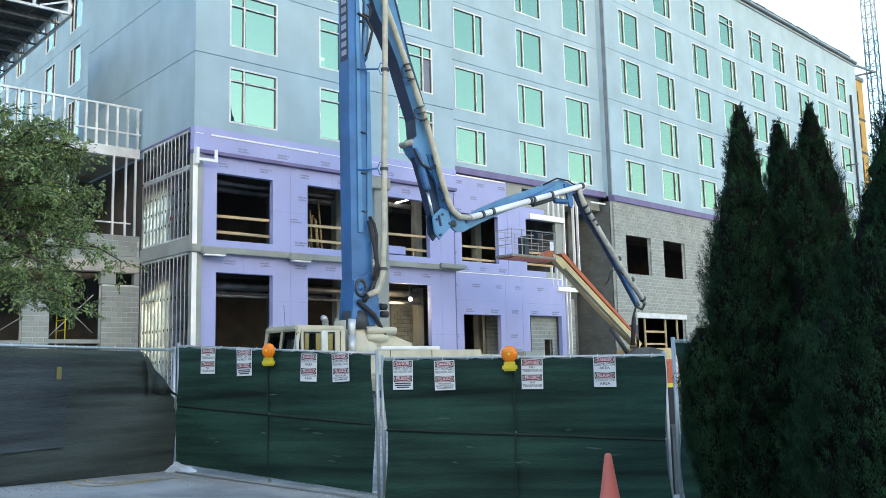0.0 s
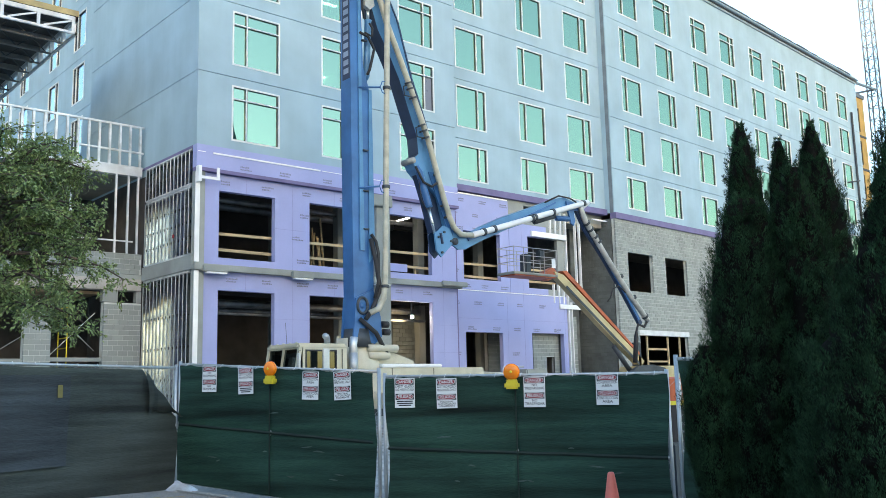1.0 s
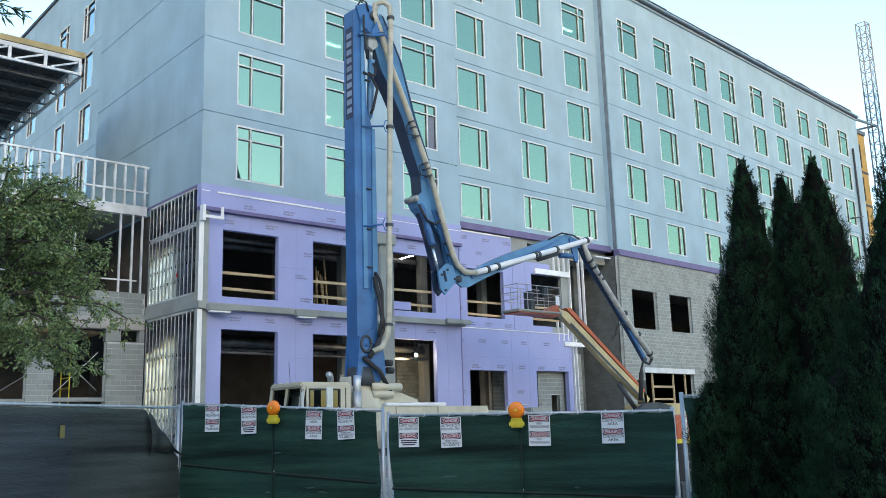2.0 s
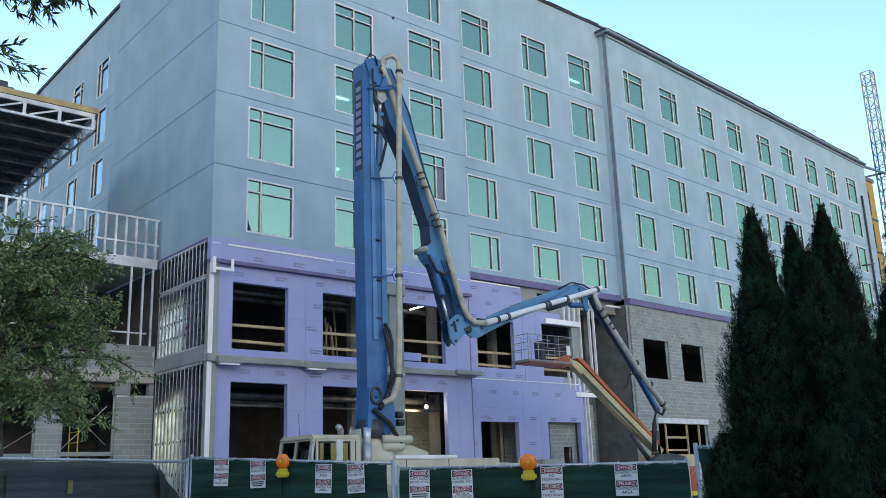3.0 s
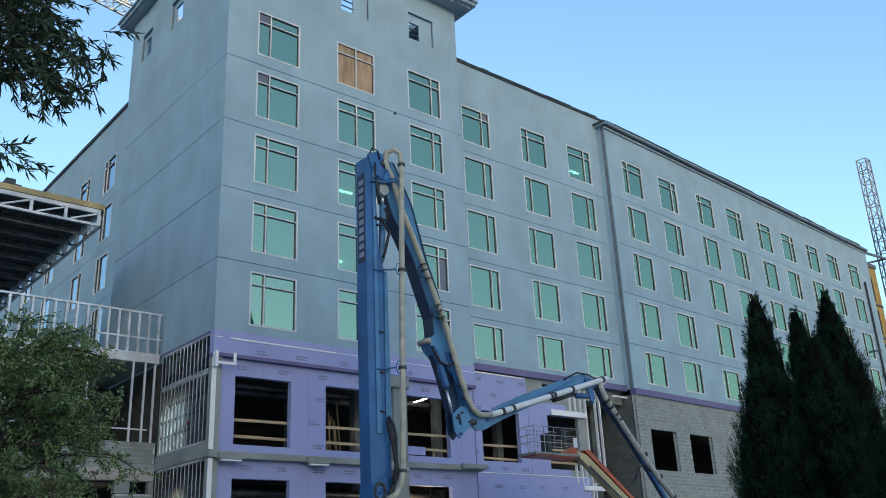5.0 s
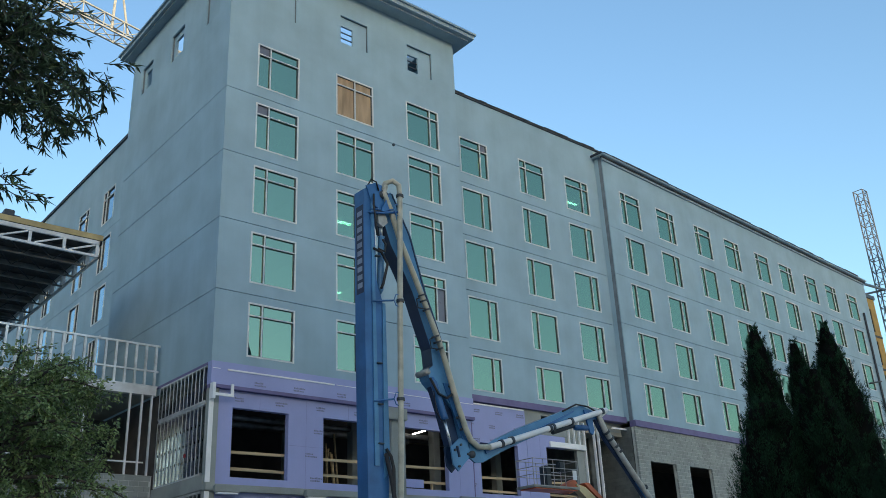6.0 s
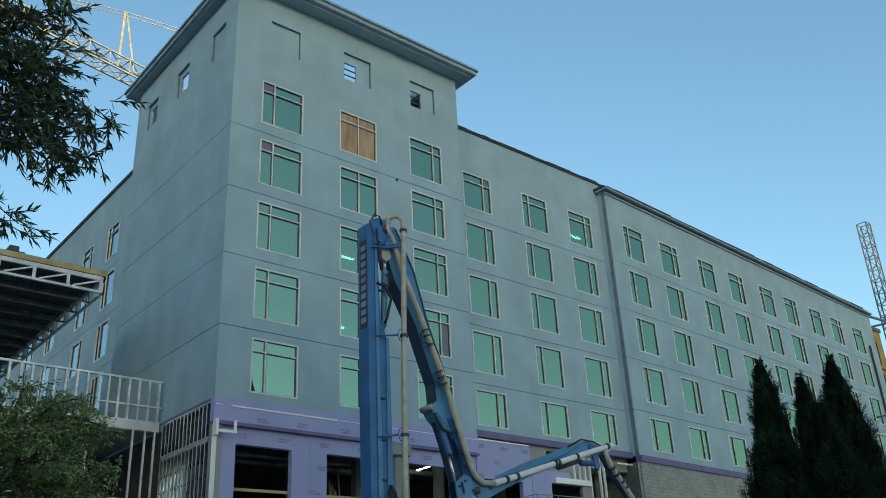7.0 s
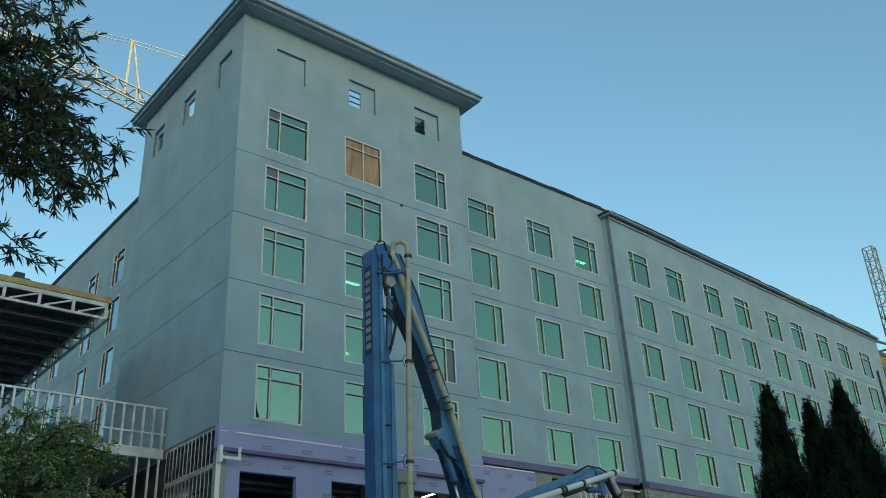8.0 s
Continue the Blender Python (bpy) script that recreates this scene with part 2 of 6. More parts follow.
def place(name, me, parent=None, at=Matrix.Identity(4), label=""):
    """Links one mesh at a pose, under a thing or a part."""
    ob = new(name, me)
    if parent:
        ob.parent = parent
        ob.matrix_parent_inverse = PLACED[parent].inverted()
    ob.matrix_basis = at
    PLACED[ob] = at.copy()
    if label:
        ob["label"] = label
    return ob


def part(name, geo, mat, parent=None, label="", at=Matrix.Identity(4), smooth=False):
    return place(name, geo.mesh(name, mat, smooth), parent, at, label)


def thing(name, at, label, category, group="", kind=""):
    """An empty at the base of a thing that has parts."""
    ob = new(name)
    ob.empty_display_size = 0.2
    ob.matrix_basis = Matrix.Translation(at)
    PLACED[ob] = ob.matrix_basis.copy()
    return tagged(ob, label, category, group, kind)


def lettering(name, text, size, mat, parent, at, wide=0.2, bold=0.0):
    """Flat letters in the built-in font, as a mesh."""
    cu = bpy.data.curves.new(name, "FONT")
    cu.body, cu.size, cu.align_x, cu.align_y, cu.resolution_u = text, size, "CENTER", "CENTER", 2
    cu.offset = bold
    tmp = bpy.data.objects.new(name, cu)
    scene.collection.objects.link(tmp)
    me = bpy.data.meshes.new_from_object(tmp)
    bpy.data.objects.remove(tmp)
    span = max(p.co.x for p in me.vertices) - min(p.co.x for p in me.vertices)
    for p in me.vertices:
        p.co.x *= min(1.15, wide / span)
    me.materials.clear()
    me.materials.append(mat)
    return place(name, me, parent, at)


# ---- ground: one sheet, sloping gently along the fence, level further off ----
def ground_z(x, y):
    near = max(0.0, min(1.0, (26 - math.hypot(x - 5, y - 8)) / 12))
    near = near * near * (3 - 2 * near)
    return near * (0.063 - 0.0593 * x + 0.048 * y) + (1 - near) * 0.15


g = Geo()
axis = [-2500, -900, -350, -150, -80] + [-50 + 2 * i for i in range(71)] + [120, 180, 350, 900, 2500]
n_axis = len(axis)
for yy in axis:
    for xx in axis:
        g.v.append((xx, yy, ground_z(xx, yy)))
for j in range(n_axis - 1):
    for i in range(n_axis - 1):
        g.f.append((j * n_axis + i, j * n_axis + i + 1, (j + 1) * n_axis + i + 1, (j + 1) * n_axis + i))
tagged(part("ground", g, ASPHALT, smooth=True), "worn grey asphalt lot with grit along the fence", "ground", kind="structure")


def ribbon(pts, width, lift=0.006):
    """A painted stripe that lies on the ground."""
    s = Geo()
    fine = []
    for a, b in zip(pts, pts[1:]):
        fine += [Vector(a).lerp(Vector(b), i / 6) for i in range(6)]
    fine.append(Vector(pts[-1]))
    for i, p in enumerate(fine):
        d = (fine[min(i + 1, len(fine) - 1)] - fine[max(i - 1, 0)]).normalized()
        q = Vector((-d.y, d.x)) * width / 2
        for k in (p + q, p - q):
            s.v.append((k.x, k.y, ground_z(k.x, k.y) + lift))
    s.f = [(2 * i, 2 * i + 1, 2 * i + 3, 2 * i + 2) for i in range(len(fine) - 1)]
    return s


# ---- the building: key sizes ----
TX0, TX1, TY = 14.74, 27.83, 30.57          # tower corner, tower end, tower face
MY, WX, WY = 31.75, 40.32, 31.14            # main face, wing corner
WING_TURN = math.degrees(math.atan(0.06))
STUCCO_Z, STOREY = 10.88, 3.05
hotel = thing("hotel_building", (TX0, TY, 0.1), "six-storey hotel under construction, pale blue stucco over purple sheathing", "building")
FACES = {
    "tower": Matrix.Translation((0, TY, 0)),
    "side": pose(TX0, 41.8, 0, 0, 0, -90),
    "main": Matrix.Translation((0, MY, 0)),
    "wing": pose(WX, WY, 0, 0, 0, WING_TURN),
    "annex": pose(16.35, 90.0, 0, 0, 0, -90),
}
JOINTS = [13.78, 16.83, 19.88, 22.93]


def stucco_face(key, u0, u1, top, holes, bottom=STUCCO_Z, joints=JOINTS, inset=0.0):
    """Stucco panels, one a storey with open joints between, on a backing wall."""
    m = FACES[key]
    levels = [bottom, *joints, top]
    for a, b in zip(levels, levels[1:]):
        a2, b2 = a + (0.014 if a != bottom else 0), b - (0.014 if b != top else 0)
        part("stucco_panel", Geo().wall(u0, u1, a2, b2, 0.06, [h for h in holes if h[3] > a2 and h[2] < b2]), STUCCO, hotel, at=m)
    part("backing_wall", Geo().wall(u0 + inset, u1, bottom, top, 0.24, holes), JOINT, hotel, at=m @ Matrix.Translation((0, 0.062, 0)))


WINDOW_MESHES = {}


def window(key, u, z, w, h, split, transom, pane_mat=GLASS, board=False, dull=-1):
    """One window: light frame, dark gaskets, mullion, transom and panes."""
    kind = (round(w, 2), round(h, 2), split, transom, pane_mat.name, dull)
    if kind not in WINDOW_MESHES:
        e, c = 0.065, split * w
        t = h * 0.76
        zs = [(e, t - 0.025), (t + 0.025, h - e)] if transom else [(e, h - e)]
        cells = [(x0, x1, z0, z1) for x0, x1 in ((e, c - 0.025), (c + 0.025, w - e)) for z0, z1 in zs]
        fr = Geo().wall(0, w, 0, h, 0.13, cells)
        fr.v = [(x, y - 0.02, zz) for x, y, zz in fr.v]
        panes = [(x0 + 0.012, x1 - 0.012, z0 + 0.022, z1 - 0.005) for x0, x1, z0, z1 in cells]
        # Dark gasket shows wider beside mullion and right jamb, imitating their shade.
        panes = [(x0 + (0.03 if x0 > c else 0), x1 - (0.03 if x1 > c else 0), z0, z1) for x0, x1, z0, z1 in panes]
        ga = Geo().wall(0.03, w - 0.03, 0.03, h - 0.03, 0.06, panes)
        ga.v = [(x, y + 0.03, zz) for x, y, zz in ga.v]
        pm = [Geo().box(x0 - 0.01, x1 + 0.01, 0.066, 0.078, z0 - 0.01, z1 + 0.01).mesh("pane", SPANDREL if i == dull else pane_mat) for i, (x0, x1, z0, z1) in enumerate(panes)]
        WINDOW_MESHES[kind] = (fr.mesh("window", FRAME), ga.mesh("gasket", GASKET), pm)
    fr, ga, pm = WINDOW_MESHES[kind]
    m = FACES[key] @ Matrix.Translation((u, 0, z))
    ob = place("window", fr, hotel, m, "plywood-boarded window in a light frame" if board else "")
    place("gasket", ga, ob, m)
    for p in pm:
        q = place("pane", p, ob, m)
        q.visible_shadow = False


# tower front: three columns of five windows and three niches under the eave
tower_holes = []
for u0, u1, split in ((16.16, 18.29, 0.30), (20.29, 22.43, 0.5), (24.45, 26.55, 0.72)):
    for k in range(5):
        z0 = 11.22 + STOREY * k
        tower_holes.append((u0, u1, z0, z0 + 2.23))
        board = k == 4 and split == 0.5
        window("tower", u0, z0, u1 - u0, 2.23, split, True, PLY if board else GLASS, board, 1 if split == 0.30 and k > 2 else (2 if split == 0.72 and k == 1 else -1))
NICHES = [(16.5, 18.07), (20.55, 22.16), (24.65, 26.27)]
for a, b in NICHES:
    tower_holes.append((a, b, 27.55, 29.13))
stucco_face("tower", TX0, TX1, 30.4, tower_holes, inset=0.31)
for i, (a, b) in enumerate(NICHES):
    vent = [(a + 0.03, a + 0.8, 27.6, 28.62)] if i else []
    part("niche_panel", Geo().wall(a, b, 27.55, 29.13, 0.1, vent), STUCCO, hotel, at=FACES["tower"] @ Matrix.Translation((0, 0.14, 0)))
    if vent:
        q = Geo()
        for zz in (27.95, 28.28):
            q.box(a + 0.03, a + 0.8, 0.2, 0.24, zz, zz + 0.05)
        part("niche_louvre", q, DARK_STEEL, hotel, at=FACES["tower"])

# tower side: blank stucco with three small niches
side_niches = [(41.8 - b, 41.8 - a, 27.4, 28.98) for a, b in ((31.68, 33.05), (35.48, 36.88), (39.2, 40.5))]
stucco_face("side", 0.0, 41.8 - TY - 0.0605, 30.4, side_niches)
for i, (a, b, c, d) in enumerate(side_niches):
    vent = [(a + 0.25, b - 0.35, c + 0.3, d - 0.3)] if i > 0 else []
    part("niche_panel", Geo().wall(a, b, c, d, 0.1, vent), STUCCO, hotel, at=FACES["side"] @ Matrix.Translation((0, 0.14, 0)))

# main block: three columns
main_holes = []
for u0, u1, split in ((29.0, 31.05, 0.72), (33.45, 35.5, 0.27), (37.29, 39.37, 0.72)):
    for k in range(5):
        z0, z1 = (11.68, 13.48) if k == 0 else (11.31 + STOREY * k, 13.48 + STOREY * k)
        if k == 4:
            z0 = 23.5
        main_holes.append((u0, u1, z0, z1))
        window("main", u0, z0, u1 - u0, z1 - z0, split, k == 4, dull=3 if k == 4 and u0 == 29.0 else -1)
stucco_face("main", TX1, WX + 0.5, 28.3, main_holes, bottom=11.42)

# wing: nine columns, set a little forward and turned a little away
wing_holes = []
for i, x in enumerate((41.72, 45.64, 50.15, 54.03, 58.36, 62.05, 66.19, 69.84, 73.9)):
    u = (x - WX) / math.cos(math.radians(WING_TURN))
    for k in range(5):
        z0, z1 = (11.58, 13.48) if k == 0 else (11.31 + STOREY * k, 13.48 + STOREY * k)
        if k == 4:
            z0 = 23.45
        wing_holes.append((u, u + 2.1, z0, z1))
        window("wing", u, z0, 2.1, z1 - z0, 0.27 if i % 2 == 0 else 0.72, k == 4)
WING_LEN = 38.2
stucco_face("wing", 0.0, WING_LEN, 27.6, wing_holes, bottom=11.2)
part("stucco_panel", Geo().box(0, 0.06, 0.302, 1.1, 11.2, 27.6), STUCCO, hotel, at=FACES["wing"])
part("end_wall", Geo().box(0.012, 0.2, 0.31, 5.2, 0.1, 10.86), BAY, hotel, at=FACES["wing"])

# annex: the recessed block behind the tower's blank side
annex_holes = []
for i, y in enumerate((47.5, 51.6, 57.2, 61.4)):
    for k in range(5):
        z0 = 11.3 + STOREY * k
        u = 90.0 - y - 1.75
        annex_holes.append((u, u + 1.75, z0, z0 + 2.15))
        window("annex", u, z0, 1.75, 2.15, 0.3 if i % 2 == 0 else 0.7, k == 4, pane_mat=SKY_GLASS)
stucco_face("annex", 0.0, 48.6, 28.1, annex_holes, bottom=8.0)

# roofs, eave and copings
def ring(x0, x1, y0, y1, z0, z1):
    """A band round the tower's open attic."""
    s = Geo().wall(x0, x1, y0, y1, z1 - z0, [(TX0 + 0.8, TX1 - 0.8, TY + 0.8, 41.2)])
    s.v = [(x, z, z1 - y) for x, y, z in s.v]
    return s


part("eave_fascia", ring(TX0 - 0.55, TX1 + 0.75, TY - 0.95, 42.6, 30.5, 30.72), EAVE, hotel, "projecting grey-blue eave")
part("eave_soffit", ring(TX0 - 0.4, TX1 + 0.52, TY - 0.72, 42.4, 30.4, 30.5), EAVE, hotel)
part("eave_gutter", ring(TX0 - 0.64, TX1 + 0.85, TY - 1.05, 42.7, 30.72, 30.83), EAVE, hotel)
q = Geo().box(TX1 + 0.01, WX + 0.7, MY - 0.08, MY + 0.5, 28.3, 28.42)
rnd = random.Random(3)
x = TX1 + 0.1
while x < WX:
    w = rnd.uniform(0.5, 1.4)
    q.box(x, x + w, MY - 0.11, MY + 0.3, 28.40, 28.44 + rnd.uniform(0, 0.06))
    x += w * 1.05
part("roof_coping", q, COPING, hotel, "dark uneven roof-edge membrane")
part("cornice_soffit", Geo().box(-0.1, WING_LEN, -0.1, -0.002, 27.36, 27.5), EAVE, hotel, at=FACES["wing"])
part("cornice_moulding", Geo().box(-0.16, WING_LEN, -0.18, -0.002, 27.5, 27.58), COPING, hotel, at=FACES["wing"])
q = Geo().soft_box(-0.25, WING_LEN, -0.34, 0.6, 27.58, 27.72, 0.03)
part("roof_gutter", q, EAVE, hotel, at=FACES["wing"])
q = Geo().box(-0.3, WING_LEN, -0.2, 0.7, 27.72, 27.84)
x = 0.0
while x < WING_LEN - 2:
    w = rnd.uniform(0.5, 1.6)
    q.box(x, x + w, -0.24, 0.3, 27.82, 27.86 + rnd.uniform(0, 0.07))
    x += w * 1.04
part("roof_coping", q, COPING, hotel, at=FACES["wing"])
part("roof_coping", Geo().box(0, 48.6, -0.1, 0.5, 28.1, 28.3), COPING, hotel, at=FACES["annex"])
part("roof", Geo().box(TX0 + 0.31, TX1 - 0.07, TY + 0.35, 41.4, 26.9, 27.1), COPING, hotel)
part("roof", Geo().box(TX1 + 0.02, WX + 0.6, MY + 0.35, 50, 27.9, 28.1), COPING, hotel)
part("roof", Geo().box(0.1, WING_LEN, 0.35, 18, 27.2, 27.4), COPING, hotel, at=FACES["wing"])
part("roof", Geo().box(0, 48.6, 0.35, 16, 27.7, 27.9), COPING, hotel, at=FACES["annex"])
# tower sides that rise above the lower roofs, back walls, floors and rooms behind the glass
part("stucco_panel", Geo().box(TX1 - 0.06, TX1, TY + 0.31, 41.8, 10.9, 30.4), STUCCO, hotel)
part("back_wall", Geo().box(TX0 + 0.2, TX1, 41.5, 41.74, 0.1, 30.4), STUCCO, hotel)
for k in range(6):
    z = 10.6 + STOREY * k
    part("floor_slab", Geo().box(TX0 + 0.33, TX1 - 0.1, TY + 0.33, 41.4, z - 0.2, z), ROOM, hotel)
    part("floor_slab", Geo().box(TX1 + 0.05, WX + 0.3, MY + 0.33, 41.4, z - 0.2, z), ROOM, hotel)
    part("floor_slab", Geo().box(0.35, WING_LEN - 0.2, 0.33, 8.0, z - 0.2, z), ROOM, hotel, at=FACES["wing"])
    part("floor_slab", Geo().box(0.0, 48.6, 0.33, 8.0, z - 0.2, z), ROOM, hotel, at=FACES["annex"])
part("room_wall", Geo().box(TX0 + 0.34, WX + 0.3, 36.6, 36.8, 10.6, 26.8), ROOM, hotel)
part("room_wall", Geo().box(0.35, WING_LEN - 0.2, 6.0, 6.2, 10.6, 27.2), ROOM, hotel, at=FACES["wing"])
part("room_wall", Geo().box(0.0, 48.6, 6.0, 6.2, 8.0, 27.6), ROOM, hotel, at=FACES["annex"])
for xx in (19.3, 23.4):
    part("partition", Geo().box(xx - 0.06, xx + 0.06, TY + 0.35, 36.6, 10.6, 26.8), ROOM, hotel)
for xx in (32.2, 36.4):
    part("partition", Geo().box(xx - 0.06, xx + 0.06, MY + 0.35, 36.6, 10.6, 27.8), ROOM, hotel)
# lit tubes on the rooms' ceilings
for x0, y0, zz in ((22.1, 33.4, 19.49), (23.0, 34.8, 16.44), (36.6, 34.1, 25.59), (40.1, 34.1, 25.59)):
    part("ceiling_lamp", Geo().box(x0, x0 + 0.9, y0 - 0.08, y0 + 0.08, zz, zz + 0.05), ROOM_LAMP, hotel)
part("wing_end_wall", Geo().box(WING_LEN - 0.2, WING_LEN, 0.31, 18, 0.1, 27.6), YELLOW_WALL, hotel, at=FACES["wing"])

# ---- tower base: purple sheathing on two storeys ----
OPEN_UP = [(15.76, 18.18), (19.79, 22.2), (23.9, 26.31)]
holes = [(a, b, 6.66, 9.23) for a, b in OPEN_UP] + [(a, b, 0.35, 5.43) for a, b in OPEN_UP]
part("sheathing_panel", Geo().wall(15.12, TX1, 0.1, 9.86, 0.25, holes), PURPLE, hotel, "purple sheathing board with faint printed marks", FACES["tower"] @ Matrix.Translation((0, 0.14, 0)))
part("sheathing_band", Geo().box(TX0, TX1 + 0.02, TY - 0.03, TY + 0.3, 10.0, STUCCO_Z), PURPLE, hotel)
part("band_lip", Geo().box(TX0, TX1 + 0.04, TY - 0.06, TY + 0.28, 9.87, 10.0), PURPLE_EDGE, hotel)
part("flashing_strip", Geo().box(15.4, 20.2, TY - 0.06, TY - 0.03, 10.565, 10.625).box(TX0 + 0.05, 15.1, TY - 0.045, TY - 0.03, 10.59, 10.615).box(20.3, TX1, TY - 0.045, TY - 0.03, 10.585, 10.61), FLASHING, hotel)
part("ledge", Geo().soft_box(TX0 - 0.05, TX1 + 0.1, TY - 0.12, TY + 0.14, 6.12, 6.36, 0.02), CONCRETE, hotel, "grey concrete ledge between the storeys")
for a in (18.75, 15.0, 22.7):
    part("ledge_bracket", Geo().soft_box(a, a + 1.0, TY - 0.3, TY - 0.1, 6.05, 6.3, 0.03), CONCRETE, hotel)
    part("bracket_plate", Geo().box(a + 0.1, a + 0.9, TY - 0.32, TY - 0.1, 5.99, 6.04), FLASHING, hotel)
part("ledge_bracket", Geo().soft_box(26.6, 28.1, TY - 0.3, TY - 0.12, 6.18, 6.4, 0.03), CONCRETE, hotel)
part("column", Geo().soft_box(22.97, 23.72, TY - 0.16, TY + 0.1, 0.1, 9.9, 0.03), CONCRETE, hotel)
part("column_capital", Geo().soft_box(22.58, 23.74, TY - 0.34, TY - 0.02, 9.4, 9.9, 0.03), CONCRETE, hotel)
part("corner_column", Geo().box(TX0 + 0.02, TX0 + 0.38, TY + 0.02, TY + 0.35, 0.1, 9.86), CONCRETE, hotel)
part("corner_angle", Geo().box(TX0 - 0.02, TX0 + 0.16, TY - 0.02, TY + 0.02, 0.5, 6.1).box(TX0 - 0.02, TX0 + 0.16, TY - 0.02, TY + 0.02, 6.42, 9.8), FLASHING, hotel)
part("corner_bracket", Geo().box(TX0 + 0.103, TX0 + 0.85, TY - 0.26, TY - 0.2, 9.52, 9.62).box(TX0 + 0.73, TX0 + 0.84, TY - 0.255, TY - 0.2, 9.623, 10.0).box(TX0 - 0.02, TX0 + 0.1, TY - 0.26, TY - 0.03, 9.4, 10.0), FLASHING, hotel)


def print_marks(face, u0, u1, z0, z1, avoid, step_u, step_z, seed):
    """Rows of small unreadable printed marks on the boards, as plain bars."""
    r, s = random.Random(seed), Geo()
    z = z0
    while z < z1:
        u = u0 + r.uniform(0, step_u)
        while u < u1 - 0.4:
            if not any(a - 0.45 < u < b + 0.05 and c - 0.15 < z < d + 0.1 for a, b, c, d in avoid):
                for line in range(2):
                    p = u + r.uniform(0, 0.03)
                    for letter in range(r.randint(6, 8)):
                        w = r.uniform(0.035, 0.065)
                        s.box(p, p + w, -0.004, 0.001, z - line * 0.1, z - line * 0.1 + r.uniform(0.04, 0.07))
                        p += w + 0.016
            u += step_u * r.uniform(0.8, 1.25)
        z += step_z
    tagged(part("printed_mark", s, PRINT, hotel, at=face), kind="stuff")


print_marks(FACES["tower"] @ Matrix.Translation((0, 0.14, 0)), 15.2, 27.6, 1.2, 9.8, holes, 1.6, 0.93, 1)
print_marks(FACES["tower"] @ Matrix.Translation((0, -0.03, 0)), 14.9, 27.6, 10.2, 10.25, [], 1.7, 0.5, 2)

# ---- main block base: purple boards, open bay, block return ----
m_holes = [(29.22, 31.73, 6.81, 9.18), (33.75, 36.1, 6.6, 9.3), (29.24, 31.73, 0.3, 4.25), (33.83, 36.27, 0.3, 4.3)]
part("sheathing_panel", Geo().wall(TX1 + 0.02, 36.6, 0.1, 6.26, 0.25, m_holes), PURPLE, hotel, at=FACES["main"])
part("sheathing_panel", Geo().wall(TX1 + 0.02, 32.38, 6.3, 11.0, 0.25, m_holes), PURPLE, hotel, at=FACES["main"])
part("sheathing_panel", Geo().wall(32.4, 35.2, 6.3, 9.9, 0.25, m_holes), PURPLE, hotel, at=FACES["main"])
part("board_joint", Geo().box(TX1 + 0.02, 36.6, MY + 0.02, MY + 0.2, 6.26, 6.3), PURPLE_EDGE, hotel)
part("flashing_strip", Geo().box(TX1 + 0.3, 36.4, MY - 0.03, MY - 0.002, 6.245, 6.285), FLASHING, hotel)
part("flashing_strip", Geo().box(TX1 + 0.1, 32.3, MY - 0.04, MY - 0.002, 10.97, 11.04), FLASHING, hotel)
part("exposed_wall", Geo().wall(32.4, 36.6, 9.92, 11.1, 0.2, [(33.6, 34.9, 10.3, 10.9)]), CONCRETE, hotel, at=FACES["main"] @ Matrix.Translation((0, 0.05, 0)))
part("exposed_wall", Geo().wall(35.22, 36.6, 6.3, 9.9, 0.2, m_holes), CONCRETE, hotel, at=FACES["main"] @ Matrix.Translation((0, 0.05, 0)))
part("fascia", Geo().box(TX1 + 0.03, WX, MY - 0.14, MY + 0.3, 11.1, 11.42), PURPLE_EDGE, hotel)
part("fascia", Geo().box(0, WING_LEN, -0.1, 0.3, 10.86, 11.2), PURPLE_EDGE, hotel, at=FACES["wing"])
print_marks(FACES["main"], 28.0, 36.5, 0.8, 6.2, m_holes, 1.35, 1.22, 5)
print_marks(FACES["main"], 28.0, 32.3, 6.5, 10.9, m_holes, 1.4, 0.7, 6)
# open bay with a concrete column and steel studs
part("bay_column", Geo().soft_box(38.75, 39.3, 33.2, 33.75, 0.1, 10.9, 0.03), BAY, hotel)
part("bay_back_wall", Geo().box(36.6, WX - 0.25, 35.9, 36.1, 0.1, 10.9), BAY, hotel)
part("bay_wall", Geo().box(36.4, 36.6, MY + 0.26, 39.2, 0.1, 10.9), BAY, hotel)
part("bay_beam", Geo().box(36.6, WX, MY + 0.35, MY + 0.6, 10.5, 11.1), CONCRETE, hotel)
part("bay_beam", Geo().box(36.6, WX, 33.0, 33.3, 6.1, 6.5), CONCRETE, hotel)
for x0, x1, z0, z1 in ((34.0, 36.7, 9.32, 9.6), (36.0, 38.0, 5.62, 5.85), (39.0, WX, 10.7, 10.78)):
    part("bay_lintel", Geo().box(x0, x1, MY - 0.1, MY - 0.005, z0, z1), FLASHING, hotel)
for xx, a, b in ((36.7, 0.3, 10.8), (36.95, 0.3, 6.0), (35.5, 9.6, 10.9), (35.9, 9.6, 10.9), (36.3, 9.6, 11.0), (37.5, 6.3, 10.9), (37.85, 6.3, 10.9), (35.6, 5.9, 6.9), (36.0, 5.9, 6.9), (36.35, 5.9, 6.9)):
    part("steel_stud", Geo().box(xx, xx + 0.05, MY - 0.06, MY + 0.09, a, b), FLASHING, hotel)
